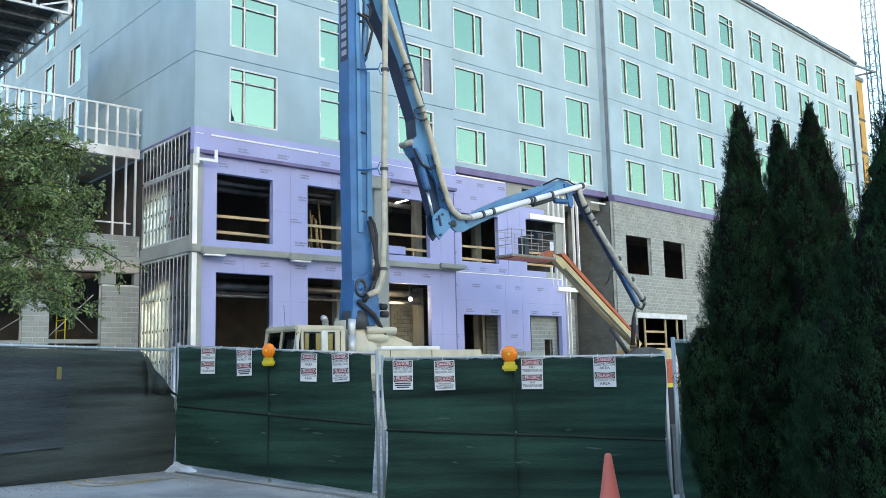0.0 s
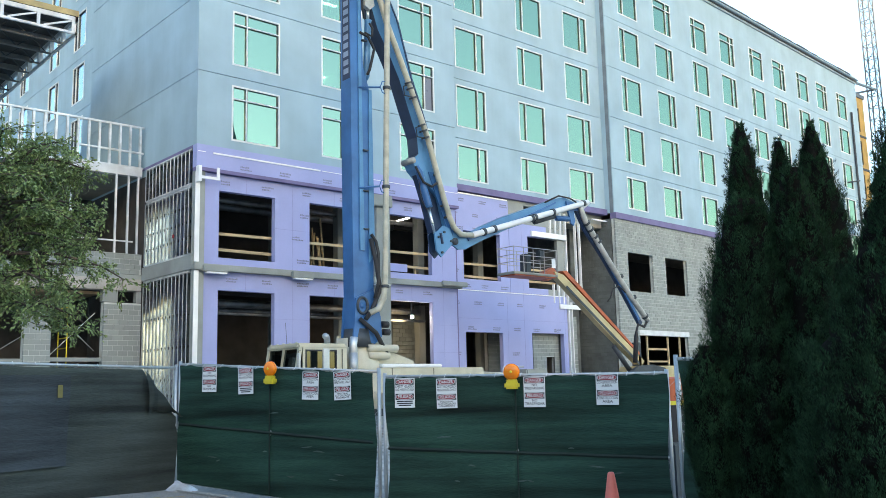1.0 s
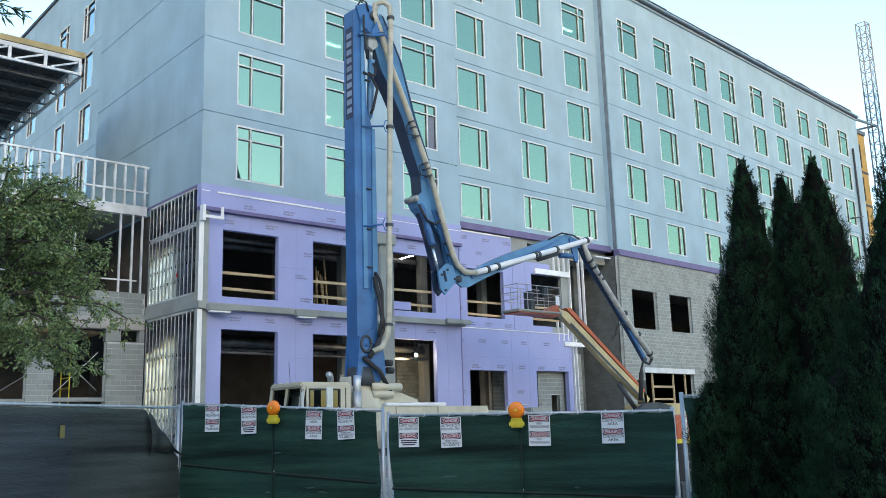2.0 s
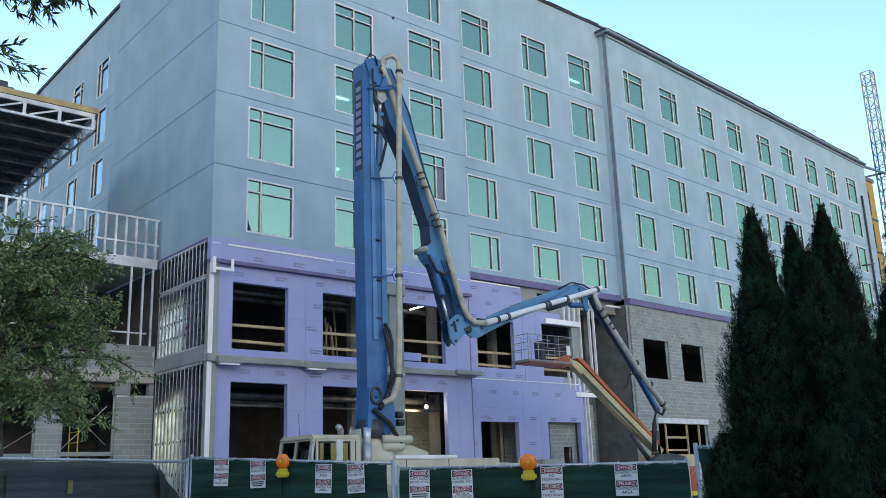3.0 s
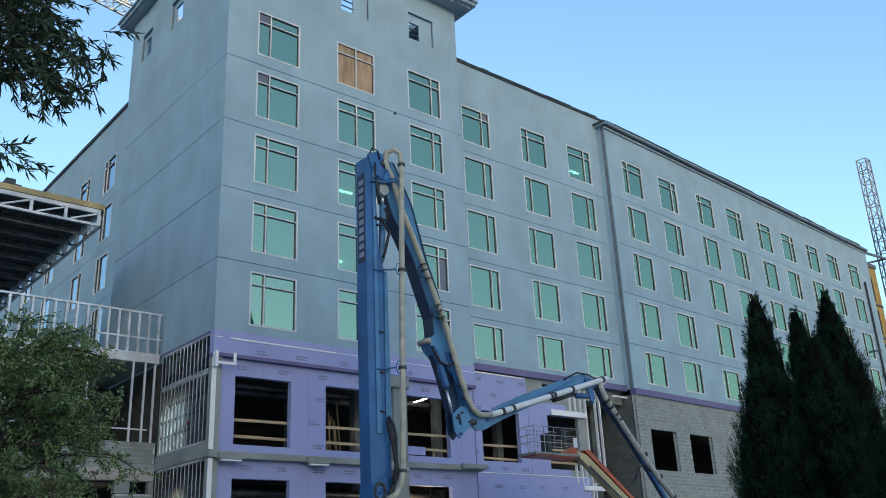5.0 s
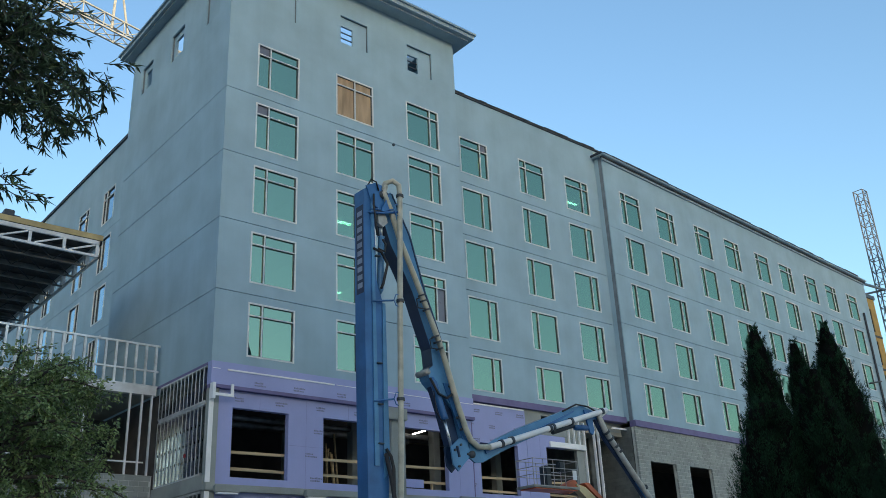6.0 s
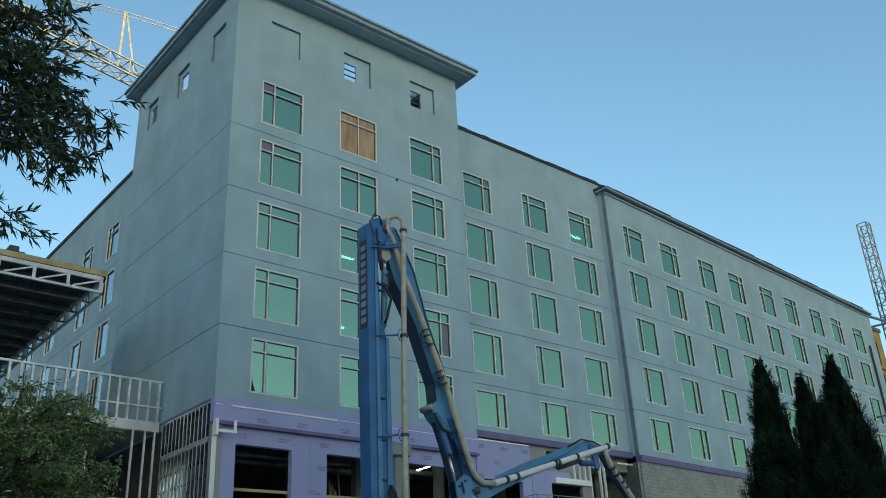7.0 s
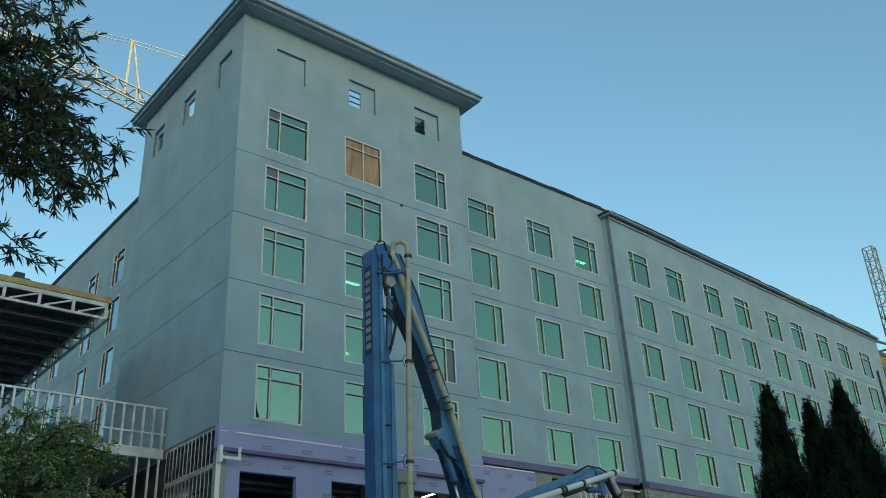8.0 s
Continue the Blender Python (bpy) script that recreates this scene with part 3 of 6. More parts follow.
for xx in (16.9, 18.98, 21.0, 25.1, 26.95):
    for z0, z1 in ((5.45, 6.1), (9.25, 9.84)) if xx in (16.9, 21.0, 25.1) else ((0.5, 6.1), (6.4, 9.84)):
        part("board_seam", Geo().box(xx, xx + 0.012, TY + 0.137, TY + 0.14, z0, z1), BOARD_SEAM, hotel)
for xx, z0, z1 in ((28.45, 0.3, 10.9), (32.1, 0.3, 6.2), (33.3, 0.3, 6.2), (33.3, 6.4, 9.8), (36.4, 0.3, 6.2)):
    part("board_seam", Geo().box(xx, xx + 0.012, MY - 0.003, MY, z0, z1), BOARD_SEAM, hotel)
for x0, x1, zz in ((18.2, 19.78, 8.0), (26.33, 27.8, 8.0), (18.2, 19.78, 3.2), (26.33, 27.8, 3.2), (18.2, 19.78, 4.42), (26.33, 27.8, 4.42)):
    part("board_seam", Geo().box(x0, x1, TY + 0.137, TY + 0.14, zz, zz + 0.012), BOARD_SEAM, hotel)
part("board_seam", Geo().box(TX1 + 0.05, 36.6, MY - 0.003, MY, 4.9, 4.912), BOARD_SEAM, hotel)
part("corner_seam", Geo().box(TX1 - 0.045, TX1 + 0.004, TY + 0.128, TY + 0.16, 0.3, 9.8), PURPLE_EDGE, hotel)
part("wall_vent", Geo().tube([(23.6, TY - 0.06, 22.86), (23.6, TY + 0.05, 22.86)], 0.07, 12), DARK_STEEL, hotel)

# ---- wing base: concrete block wall ----
BLOCK_HOLES = [(1.12, 3.66, 6.80, 9.04), (5.05, 7.48, 6.80, 9.04), (1.9, 7.1, 0.9, 4.32), (14.0, 16.4, 6.8, 9.04), (19.0, 21.4, 6.8, 9.04), (26.0, 28.4, 6.8, 9.04)]
part("block_wall", Geo().wall(0, WING_LEN, 0.1, 10.85, 0.22, BLOCK_HOLES), MORTAR, hotel, at=FACES["wing"] @ Matrix.Translation((0, 0.012, 0)))
part("storefront_lintel", Geo().box(1.8, 7.2, -0.04, 0.2, 4.33, 4.62), WHITE_STEEL, hotel, at=FACES["wing"])
part("storefront_sill", Geo().box(1.9, 7.1, -0.04, 0.2, 1.9, 2.15), WHITE_STEEL, hotel, at=FACES["wing"])
for u in (2.7, 4.9, 6.2):
    part("storefront_post", Geo().box(u, u + 0.09, 0.08, 0.17, 2.15, 4.32), LUMBER, hotel, at=FACES["wing"])
part("storefront_rail", Geo().box(2.8, 4.9, 0.12, 0.16, 3.5, 3.62).box(2.8, 4.9, 0.12, 0.16, 2.8, 2.9), LUMBER, hotel, at=FACES["wing"])


def block_rows(u0, u1, z0, z1, avoid, length=0.4, course=0.2032):
    """Running-bond blocks as (u, z, length) triples, cut at openings."""
    out, row = [], 0
    z = z0
    while z + course * 0.6 < z1:
        u = u0 - (length / 2 if row % 2 else 0)
        while u < u1:
            a, b = max(u, u0), min(u + length, u1)
            for c, d, e, f in avoid:
                if e < z + course / 2 < f:
                    if c <= a and b <= d:
                        b = a
                    elif a < c < b <= d:
                        b = c
                    elif c <= a < d < b:
                        a = d
            if b - a > 0.06:
                out.append((a, z, b - a))
            u += length
        z += course
        row += 1
    return out


BLOCK_MESH = {}


def lay_blocks(rows, m, parent, near, course=0.2032, rest_mat=None):
    """Blocks with raked joints: the near ones each a part, the rest joined."""
    rest = Geo()
    left = 300
    for u, z, w in rows:
        if near(u, z) and left > 0:
            left -= 1
            k = round(w, 2)
            if k not in BLOCK_MESH:
                BLOCK_MESH[k] = Geo().soft_box(0, w - 0.015, 0, 0.1, 0, course - 0.015, 0.006).mesh("block", CMU)
            place("block", BLOCK_MESH[k], parent, m @ Matrix.Translation((u, random.uniform(-0.003, 0.003), z)))
        else:
            d = random.uniform(-0.003, 0.003)
            rest.box(u, u + w - 0.015, d, 0.1, z, z + course - 0.015)
    tagged(part("block_rest", rest, rest_mat or CMU_FAR, parent, at=m), kind="stuff")


wing_rows = block_rows(0.0, 14.0, 0.12, 10.82, BLOCK_HOLES)
END_AT = FACES["wing"] @ pose(0, 5.2, 0, 0, 0, -90)

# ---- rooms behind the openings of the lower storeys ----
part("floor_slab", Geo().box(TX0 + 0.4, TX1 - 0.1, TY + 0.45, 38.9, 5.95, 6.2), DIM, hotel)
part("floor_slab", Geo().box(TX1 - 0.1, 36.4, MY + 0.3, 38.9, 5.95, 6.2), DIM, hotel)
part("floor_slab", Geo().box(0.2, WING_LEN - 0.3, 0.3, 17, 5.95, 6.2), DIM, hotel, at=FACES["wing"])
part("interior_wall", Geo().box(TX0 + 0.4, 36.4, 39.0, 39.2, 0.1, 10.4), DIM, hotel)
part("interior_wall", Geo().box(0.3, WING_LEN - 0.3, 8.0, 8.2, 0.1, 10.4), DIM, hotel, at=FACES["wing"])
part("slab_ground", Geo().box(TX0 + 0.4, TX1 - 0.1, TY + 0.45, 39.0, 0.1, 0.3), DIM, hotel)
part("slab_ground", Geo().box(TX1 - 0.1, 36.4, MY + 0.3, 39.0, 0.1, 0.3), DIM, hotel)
for xx, yy in ((22.9, 33.2), (20.9, 35.5), (27.9, 33.6), (32.5, 34.2), (35.0, 34.6)):
    part("interior_column", Geo().soft_box(xx, xx + 0.4, yy, yy + 0.4, 0.3, 10.4, 0.02), CONCRETE, hotel)
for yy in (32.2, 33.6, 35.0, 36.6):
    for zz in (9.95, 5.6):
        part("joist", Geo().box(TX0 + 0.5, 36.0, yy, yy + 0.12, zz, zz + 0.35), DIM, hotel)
for yy, zz, r in ((33.0, 5.2, 0.16), (33.8, 5.0, 0.1), (34.6, 5.3, 0.2), (32.6, 4.75, 0.07), (33.4, 9.5, 0.12), (35.0, 9.6, 0.18)):
    part("duct", Geo().tube([(15.2, yy, zz), (27.4, yy, zz)], r, 10), DUCT, hotel, smooth=True)
# interior block pier lit by a work lamp
pier = Geo()
for a, z, w in block_rows(0, 1.9, 0.3, 5.0, []):
    pier.box(27.3 + a, 27.3 + a + w - 0.015, 34.9, 35.3, z, z + 0.188)
part("block_pier", pier, CMU_FAR, hotel)
# guard rails of sawn lumber in the upper openings
for a, b, face in [(*o, "tower") for o in OPEN_UP] + [(29.22, 31.73, "main"), (33.75, 36.1, "main")]:
    for zz, tilt in ((7.62, 0.03), (7.02, -0.02)):
        part("guard_rail", Geo().beam((a - 0.2, 0.46, zz), (b + 0.2, 0.46, zz + tilt), 0.04, 0.11), LUMBER, hotel, at=FACES[face])
    if a == 23.9:
        part("guard_post", Geo().box(a + 1.7, a + 1.76, 0.49, 0.57, 6.2, 7.05), LUMBER, hotel, at=FACES[face])
part("strip_lamp", Geo().beam((25.85, 32.6, 9.41), (26.89, 32.6, 9.74), 0.07, 0.06), ROOM_LAMP, hotel, "lit tube lamp hung under the slab")
part("lamp_drop", Geo().beam((26.37, 32.62, 9.59), (26.37, 32.62, 9.9), 0.02, 0.02), DARK_STEEL, hotel)
part("red_fitting", Geo().soft_box(TX0 - 0.03, TX0 + 0.03, 32.37, 32.47, 7.54, 7.68, 0.01), SIGN_RED, hotel, "small red plastic fitting on a stud")
part("loose_board", Geo().box(24.0, 25.1, TY + 0.42, TY + 0.44, 6.75, 7.1), PURPLE, hotel)
rnd = random.Random(8)
q = Geo()
for i in range(14):
    xx = 20.2 + rnd.random() * 1.9
    q.beam((xx, 32.4 + rnd.random(), 6.2), (xx + rnd.uniform(-0.3, 0.3), 33.0, 8.2 + rnd.random()), 0.04, 0.09)
part("leaning_lumber", q, LUMBER, hotel)

lamp = thing("work_lamp", (25.95, 31.7, 4.7), "bright white work lamp hung under the slab", "lamp")
part("lamp_housing", Geo().soft_box(25.8, 26.1, 31.75, 31.95, 4.72, 4.98, 0.03), DARK_STEEL, lamp)
part("lamp_bracket", Geo().box(25.93, 25.97, 31.8, 31.84, 4.98, 5.95), DARK_STEEL, lamp)
part("lamp_face", Geo().box(25.89, 26.01, 31.735, 31.748, 4.79, 4.91), lamp_material("lamp_glow", (1.0, 0.95, 0.85), 60), lamp)
spot_data = bpy.data.lights.new("work_light", "POINT")
spot_data.energy, spot_data.color, spot_data.shadow_soft_size = 15, (1.0, 0.8, 0.5), 0.1
new("work_light", spot_data).location = (25.95, 32.3, 4.6)

# ---- open stud wall on the tower's side, two storeys ----
rnd = random.Random(4)
for z0, z1 in ((0.3, 6.1), (6.75, 9.3), (9.42, 10.75)):
    for zz in (z0 - 0.05, z1 - 0.03):
        part("stud_track", Geo().box(TX0, TX0 + 0.16, TY + 0.4, 35.1, zz, zz + 0.08), STUD, hotel)
    y = TY + 0.55
    while y < 35.1:
        holes = [(TX0 + 0.06, TX0 + 0.1, zz, zz + 0.1) for zz in (z0 + 0.6, z0 + 1.2, z0 + 1.8, z0 + 3.0, z0 + 4.2) if zz + 0.2 < z1]
        s = Geo().wall(TX0, TX0 + 0.15, z0, z1, 0.004, holes)
        s.v = [(a, b + y, c) for a, b, c in s.v]
        web = part("steel_stud", s, STUD_WEB, hotel)
        part("flange", Geo().box(TX0 - 0.004, TX0, y, y + 0.075, z0, z1).box(TX0 + 0.15, TX0 + 0.154, y, y + 0.05, z0, z1), STUD, web)
        y += 0.33
part("side_beam", Geo().soft_box(TX0 - 0.06, TX0 + 0.3, TY + 0.1, 35.2, 6.15, 6.7, 0.02), CONCRETE, hotel)
part("stucco_edge", Geo().box(TX0 - 0.01, TX0 + 0.3, TY + 0.3, 36, 10.78, 10.88), PURPLE_EDGE, hotel)
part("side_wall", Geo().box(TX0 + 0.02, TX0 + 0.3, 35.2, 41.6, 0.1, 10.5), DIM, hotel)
part("side_wall_head", Geo().box(TX0 + 0.01, TX0 + 0.3, 35.2, 41.6, 10.5, 10.88), STUCCO, hotel)

# ---- podium beside the tower ----
PY = 35.2
podium = thing("podium", (5, PY, 0.1), "unfinished concrete podium with a steel stud parapet", "building")
part("deck_edge", Geo().box(-12, 14.6, PY - 0.02, PY + 0.25, 10.45, 10.8), WHITE_STEEL, podium)
part("deck_slab", Geo().box(-12, 14.6, PY + 0.25, 46, 10.5, 10.75), CONCRETE, podium)
part("parapet_rail", Geo().box(-12, 14.65, PY, PY + 0.12, 12.5, 12.58).box(-12, 14.65, PY, PY + 0.12, 10.8, 10.86).box(12.0, 14.65, PY, PY + 0.12, 11.42, 11.49), STUD, podium)
x = 14.55
while x > -8:
    part("parapet_stud", Geo().box(x - 0.09, x - 0.086, PY + 0.01, PY + 0.11, 10.86, 12.5).box(x - 0.09, x, PY + 0.01, PY + 0.014, 10.86, 12.5), STUD, podium)
    x -= 0.42
for xx in (13.56, 14.06, 14.46, 11.8, 9.9, 8.0):
    part("post", Geo().box(xx - 0.035, xx + 0.035, PY, PY + 0.1, 7.24, 10.45), WHITE_STEEL, podium)
part("mid_rail", Geo().box(9, 14.3, PY + 0.04, PY + 0.08, 7.72, 7.78), WHITE_STEEL, podium)
part("upper_back_wall", Geo().box(-12, 14.7, 41, 41.2, 0.1, 10.5), DIM, podium)
part("mid_slab", Geo().box(-12, 14.68, PY + 0.03, 41, 6.42, 7.2), MORTAR, podium)
part("slab_cap", Geo().box(-12, 14.68, PY, 36.5, 7.2, 7.25), CONCRETE, podium)
part("mid_beam", Geo().soft_box(-12, 14.68, PY - 0.06, PY + 0.4, 5.75, 6.22, 0.02), material("precast", (0.42, 0.39, 0.35), 0.85, streak=0.08), podium)
part("beam_lip", Geo().box(-12, 14.68, PY - 0.02, PY + 0.4, 6.22, 6.4), CONCRETE, podium)
part("slot_lintel", Geo().box(13.15, 13.75, PY, PY + 0.3, 5.28, 5.74), CONCRETE, podium)
part("slot_lintel", Geo().box(14.5, 14.7, PY, PY + 0.3, 5.28, 5.74), CONCRETE, podium)
PIERS = [(13.22, 14.72), (10.3, 11.27), (7.2, 8.4)]
for a, b in PIERS:
    part("pier_core", Geo().box(a + 0.01, b - 0.01, PY + 0.012, PY + 0.38, 0.1, 5.26), MORTAR, podium)
part("sill_board", Geo().box(11.27, 13.22, PY + 0.1, PY + 0.4, 2.95, 3.1).box(8.4, 10.3, PY + 0.1, PY + 0.4, 2.9, 3.05), CONCRETE, podium)
part("soffit_board", Geo().box(8, 13.2, PY + 0.5, PY + 3, 5.6, 5.72), PLY, podium)
scaffold = thing("scaffold", (12.0, PY + 1.2, 3.1), "yellow tube scaffold frame behind the block piers", "scaffold")
for xx in (11.5, 12.15, 9.4):
    for yy in (PY + 0.9, PY + 1.9):
        part("upright", Geo().tube([(xx, yy, 0.3), (xx, yy, 5.2)], 0.024, 8), YELLOW, scaffold)
    for zz in (3.5, 3.9, 4.3, 4.7, 5.1):
        part("rung", Geo().tube([(xx, PY + 0.9, zz), (xx, PY + 1.9, zz)], 0.02, 6), YELLOW, scaffold)
for a, b in (((11.5, PY + 0.9, 3.2), (13.2, PY + 0.9, 4.9)), ((9.4, PY + 0.9, 3.2), (11.5, PY + 0.9, 4.6)), ((11.5, PY + 0.9, 5.0), (13.2, PY + 0.9, 3.4))):
    part("brace", Geo().tube([a, b], 0.016, 6), GALV, scaffold)

# ---- steel canopy roof above the podium ----
canopy = thing("canopy_roof", (6, 41, 10.8), "unfinished flat canopy roof on white steel trusses", "roof")
CX, CY = 12.0, 35.84
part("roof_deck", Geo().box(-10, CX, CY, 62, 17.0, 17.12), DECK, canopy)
part("deck_fascia", Geo().box(-10, CX + 0.03, CY - 0.03, CY, 16.92, 17.16), SHEATH, canopy)
for x0, x1, y0, y1 in ((-10, CX, CY, CY + 0.1), (CX - 0.1, CX, CY, 62)):
    part("top_chord", Geo().box(x0, x1, y0, y1, 16.72, 16.9), WHITE_STEEL, canopy)
    part("bottom_chord", Geo().box(x0, x1, y0, y1, 16.16, 16.26), WHITE_STEEL, canopy)
x, up = CX - 0.1, True
while x > -8:
    part("web_post", Geo().box(x - 0.12, x, CY + 0.01, CY + 0.09, 16.26, 16.72), WHITE_STEEL, canopy)
    part("web_brace", Geo().beam((x - 0.15, CY + 0.05, 16.7), (x - 1.2, CY + 0.05, 16.28), 0.06, 0.07), WHITE_STEEL, canopy)
    x -= 1.35
y = CY + 1.4
while y < 61:
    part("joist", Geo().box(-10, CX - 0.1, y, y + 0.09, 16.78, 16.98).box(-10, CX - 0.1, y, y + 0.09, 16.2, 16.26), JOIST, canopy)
    part("joist_end", Geo().box(CX - 0.16, CX + 0.02, y, y + 0.14, 16.26, 16.75), WHITE_STEEL, canopy)
    q = Geo()
    x = CX - 0.3
    while x > -9:
        q.beam((x, y + 0.045, 16.25), (x - 0.6, y + 0.045, 16.8), 0.035, 0.035).beam((x - 0.6, y + 0.045, 16.8), (x - 1.2, y + 0.045, 16.25), 0.035, 0.035)
        x -= 1.2
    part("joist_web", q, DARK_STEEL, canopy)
    y += 1.5
for xx, yy in ((4.0, 38), (-4.0, 38)):
    part("column", Geo().box(xx - 0.12, xx + 0.12, yy - 0.12, yy + 0.12, 10.75, 16.16), DARK_STEEL, canopy)
unit = thing("roof_unit", (8.6, 37, 17.12), "small grey rooftop equipment with a guard frame", "roof equipment")
part("unit_body", Geo().soft_box(8.2, 9.0, 37, 37.8, 17.12, 17.75, 0.04), DARK_STEEL, unit)
part("unit_top", Geo().soft_box(8.35, 8.75, 37.1, 37.5, 17.75, 18.0, 0.03), DARK_STEEL, unit)
q = Geo()
for xx in [9.0 + 0.25 * i for i in range(9)]:
    q.box(xx, xx + 0.03, 37, 37.03, 17.12, 17.5)
q.box(9.0, 11.05, 37, 37.03, 17.46, 17.5).box(9.0, 11.05, 37, 37.03, 17.28, 17.31)
part("guard_frame", q, DARK_STEEL, unit)

# ---- temporary fence along the lot ----
# Dark strip colour for the shade in the cloth's folds over the rails.
NET_CREASE = material("net_crease_shade", (0.005, 0.018, 0.013), 0.8)
FC, FJ, FR, FE, FL = Vector((5.62, 12.17)), Vector((6.83, 9.0)), Vector((8.79, 6.1)), Vector((10.6, 3.0)), Vector((0.1, 9.97))


def fence_pose(a, b):
    """Local x along the panel from a to b, y away from the camera's side, z up."""
    d = (b - a).normalized()
    return Matrix(((d.x, -d.y, 0, a.x), (d.y, d.x, 0, a.y), (0, 0, 1, 0), (0, 0, 0, 1)))


def cloth(length, top, bottom, seed, mid=True, u0=0.0, wave=0.02):
    """Windscreen cloth laced to a frame: sag between ties, ripples, a crease over the middle rails."""
    s, nu, nz = Geo(), 90, 34
    for j in range(nz + 1):
        w = j / nz
        for i in range(nu + 1):
            u = u0 + (length - u0) * i / nu
            t, b = top(u), bottom(u)
            sag = 0.018 * abs(math.sin(u * 2 * math.pi / 0.62)) * w ** 6
            z = b + (t - b) * w - sag
            n1 = noise.noise(Vector((u * 0.9 + seed, z * 1.6, seed)))
            n2 = noise.noise(Vector((u * 5 + seed, z * 9.0, 3.3)))
            n3 = noise.noise(Vector((u * 1.2, z * 14 + seed, 7.1)))
            y = -0.03 + wave * n1 * (1 - w ** 4) + 0.004 * n2 + 0.006 * n3
            mz = (b + t) / 2 - 0.02
            y += 0.022 * math.exp(-((z - mz) / 0.03) ** 2)
            if mid:
                y += 0.02 * math.exp(-((u - 1.69) / 0.025) ** 2)
            edge = min(u - u0, length - u)
            pull = 0.032 * math.exp(-edge / 0.04) * math.sin(z * 4 + seed)
            s.v.append((u + (pull if u < length / 2 else -pull) * 0.8, y, z))
    for j in range(nz):
        for i in range(nu):
            k = j * (nu + 1) + i
            s.f.append((k, k + 1, k + nu + 2, k + nu + 1))
    return s


def chain_panel(name_label, a, b, top, bottom, cloth_mat, seed, ends, skip_cloth=False, group="fence panels"):
    """One fence panel: tube frame, chain-link wires, and its cloth."""
    m, length = fence_pose(a, b), (b - a).length
    th = thing("fence_panel", (a.x, a.y, ground_z(a.x, a.y)), name_label, "fence", group)
    for u in ends:
        z0 = ground_z(*(a + (b - a).normalized() * u))
        part("post", Geo().tube([(u, 0.02, z0), (u, 0.02, top(u) + 0.05)], 0.024, 10), GALV, th, at=m, smooth=True)
    u0, u1 = ends[0], ends[-1]
    part("top_rail", Geo().tube([(u0, 0.02, top(u0) + 0.005), ((u0 + u1) / 2, 0.02, top((u0 + u1) / 2)), (u1, 0.02, top(u1) + 0.005)], 0.019, 10), GALV, th, at=m, smooth=True)
    mid = lambda u: (top(u) + bottom(u)) / 2 - 0.02
    part("middle_rail", Geo().tube([(u0, 0.02, mid(u0)), (u1, 0.02, mid(u1))], 0.017, 8), GALV, th, at=m)
    part("bottom_rail", Geo().tube([(u0, 0.0, bottom(u0) + 0.0), (u1, 0.0, bottom(u1) + 0.0)], 0.019, 8), GALV, th, at=m)
    wires = Geo()
    u = u0 - 1.8
    while u < u1:
        for sgn in (1, -1):
            p = u if sgn > 0 else u + 1.7
            ua, ub = (max(p, u0), min(p + 1.7, u1)) if sgn > 0 else (min(p, u1), max(p - 1.7, u0))
            za, zb = bottom(ua) + abs(ua - p), bottom(ub) + abs(ub - p)
            if abs(ua - ub) > 0.05:
                wires.beam((ua, 0.025, min(za, top(ua))), (ub, 0.025, min(zb, top(ub))), 0.003, 0.003)
        u += 0.09
    tagged(part("chain_link", wires, GALV, th, at=m), kind="stuff")
    if not skip_cloth:
        part("windscreen", cloth(length - 0.07, top, bottom, seed, u0=0.09), cloth_mat, th, at=m, smooth=True)
        seam = Geo()
        for i in range(60):
            u = 0.1 + (length - 0.2) * i / 59
            z = mid(u) + 0.006 * noise.noise(Vector((u * 2, seed, 0)))
            seam.v += [(u, -0.022, z - 0.02), (u, -0.036, z), (u, -0.022, z + 0.02)]
        seam.f = [q for i in range(59) for q in ((3 * i, 3 * i + 3, 3 * i + 4, 3 * i + 1), (3 * i + 1, 3 * i + 4, 3 * i + 5, 3 * i + 2))]
        part("seam", seam, NET_CREASE, th, at=m)
        part("upright_seam", Geo().beam((1.69, -0.030, bottom(1.69) + 0.02), (1.69, -0.030, top(1.69) - 0.02), 0.014, 0.012), NET_CREASE, th, at=m)
    u = u0 + 0.15
    while u < u1 - 0.1:
        part("tie", Geo().tube([(u, -0.03, top(u) - 0.02), (u + 0.01, 0.02, top(u) + 0.028), (u + 0.02, 0.05, top(u) - 0.01)], 0.005, 5), WHITE_STEEL, th, at=m)
        u += 0.31
    return th, m


def line(u_a, z_a, u_b, z_b):
    return lambda u: z_a + (z_b - z_a) * (u - u_a) / (u_b - u_a)


p1, m1 = chain_panel("green windscreen fence panel hung with danger signs", FC, FJ, line(0.09, 2.02, 3.38, 1.82), line(0.1, 0.41, 3.3, 0.14), GREEN_NET, 1.0, (0.06, 1.69, 3.36))
p2, m2 = chain_panel("green windscreen fence panel hung with danger signs", FJ, FR, line(0.07, 1.755, 3.42, 1.71), line(0.05, 0.08, 3.44, -0.14), GREEN_NET, 5.0, (0.05, 1.69, 3.44))
p3, m3 = chain_panel("taller green windscreen fence panel behind the conifers", FR, FE, line(0, 1.87, 3.5, 1.75), line(0, -0.15, 3.5, -0.35), GREEN_NET, 9.0, (0.05, 1.8, 3.5))
left_top, left_bottom = line(2.79, 2.0, 0.1, 1.97), line(2.71, 0.40, 0.11, 0.30)
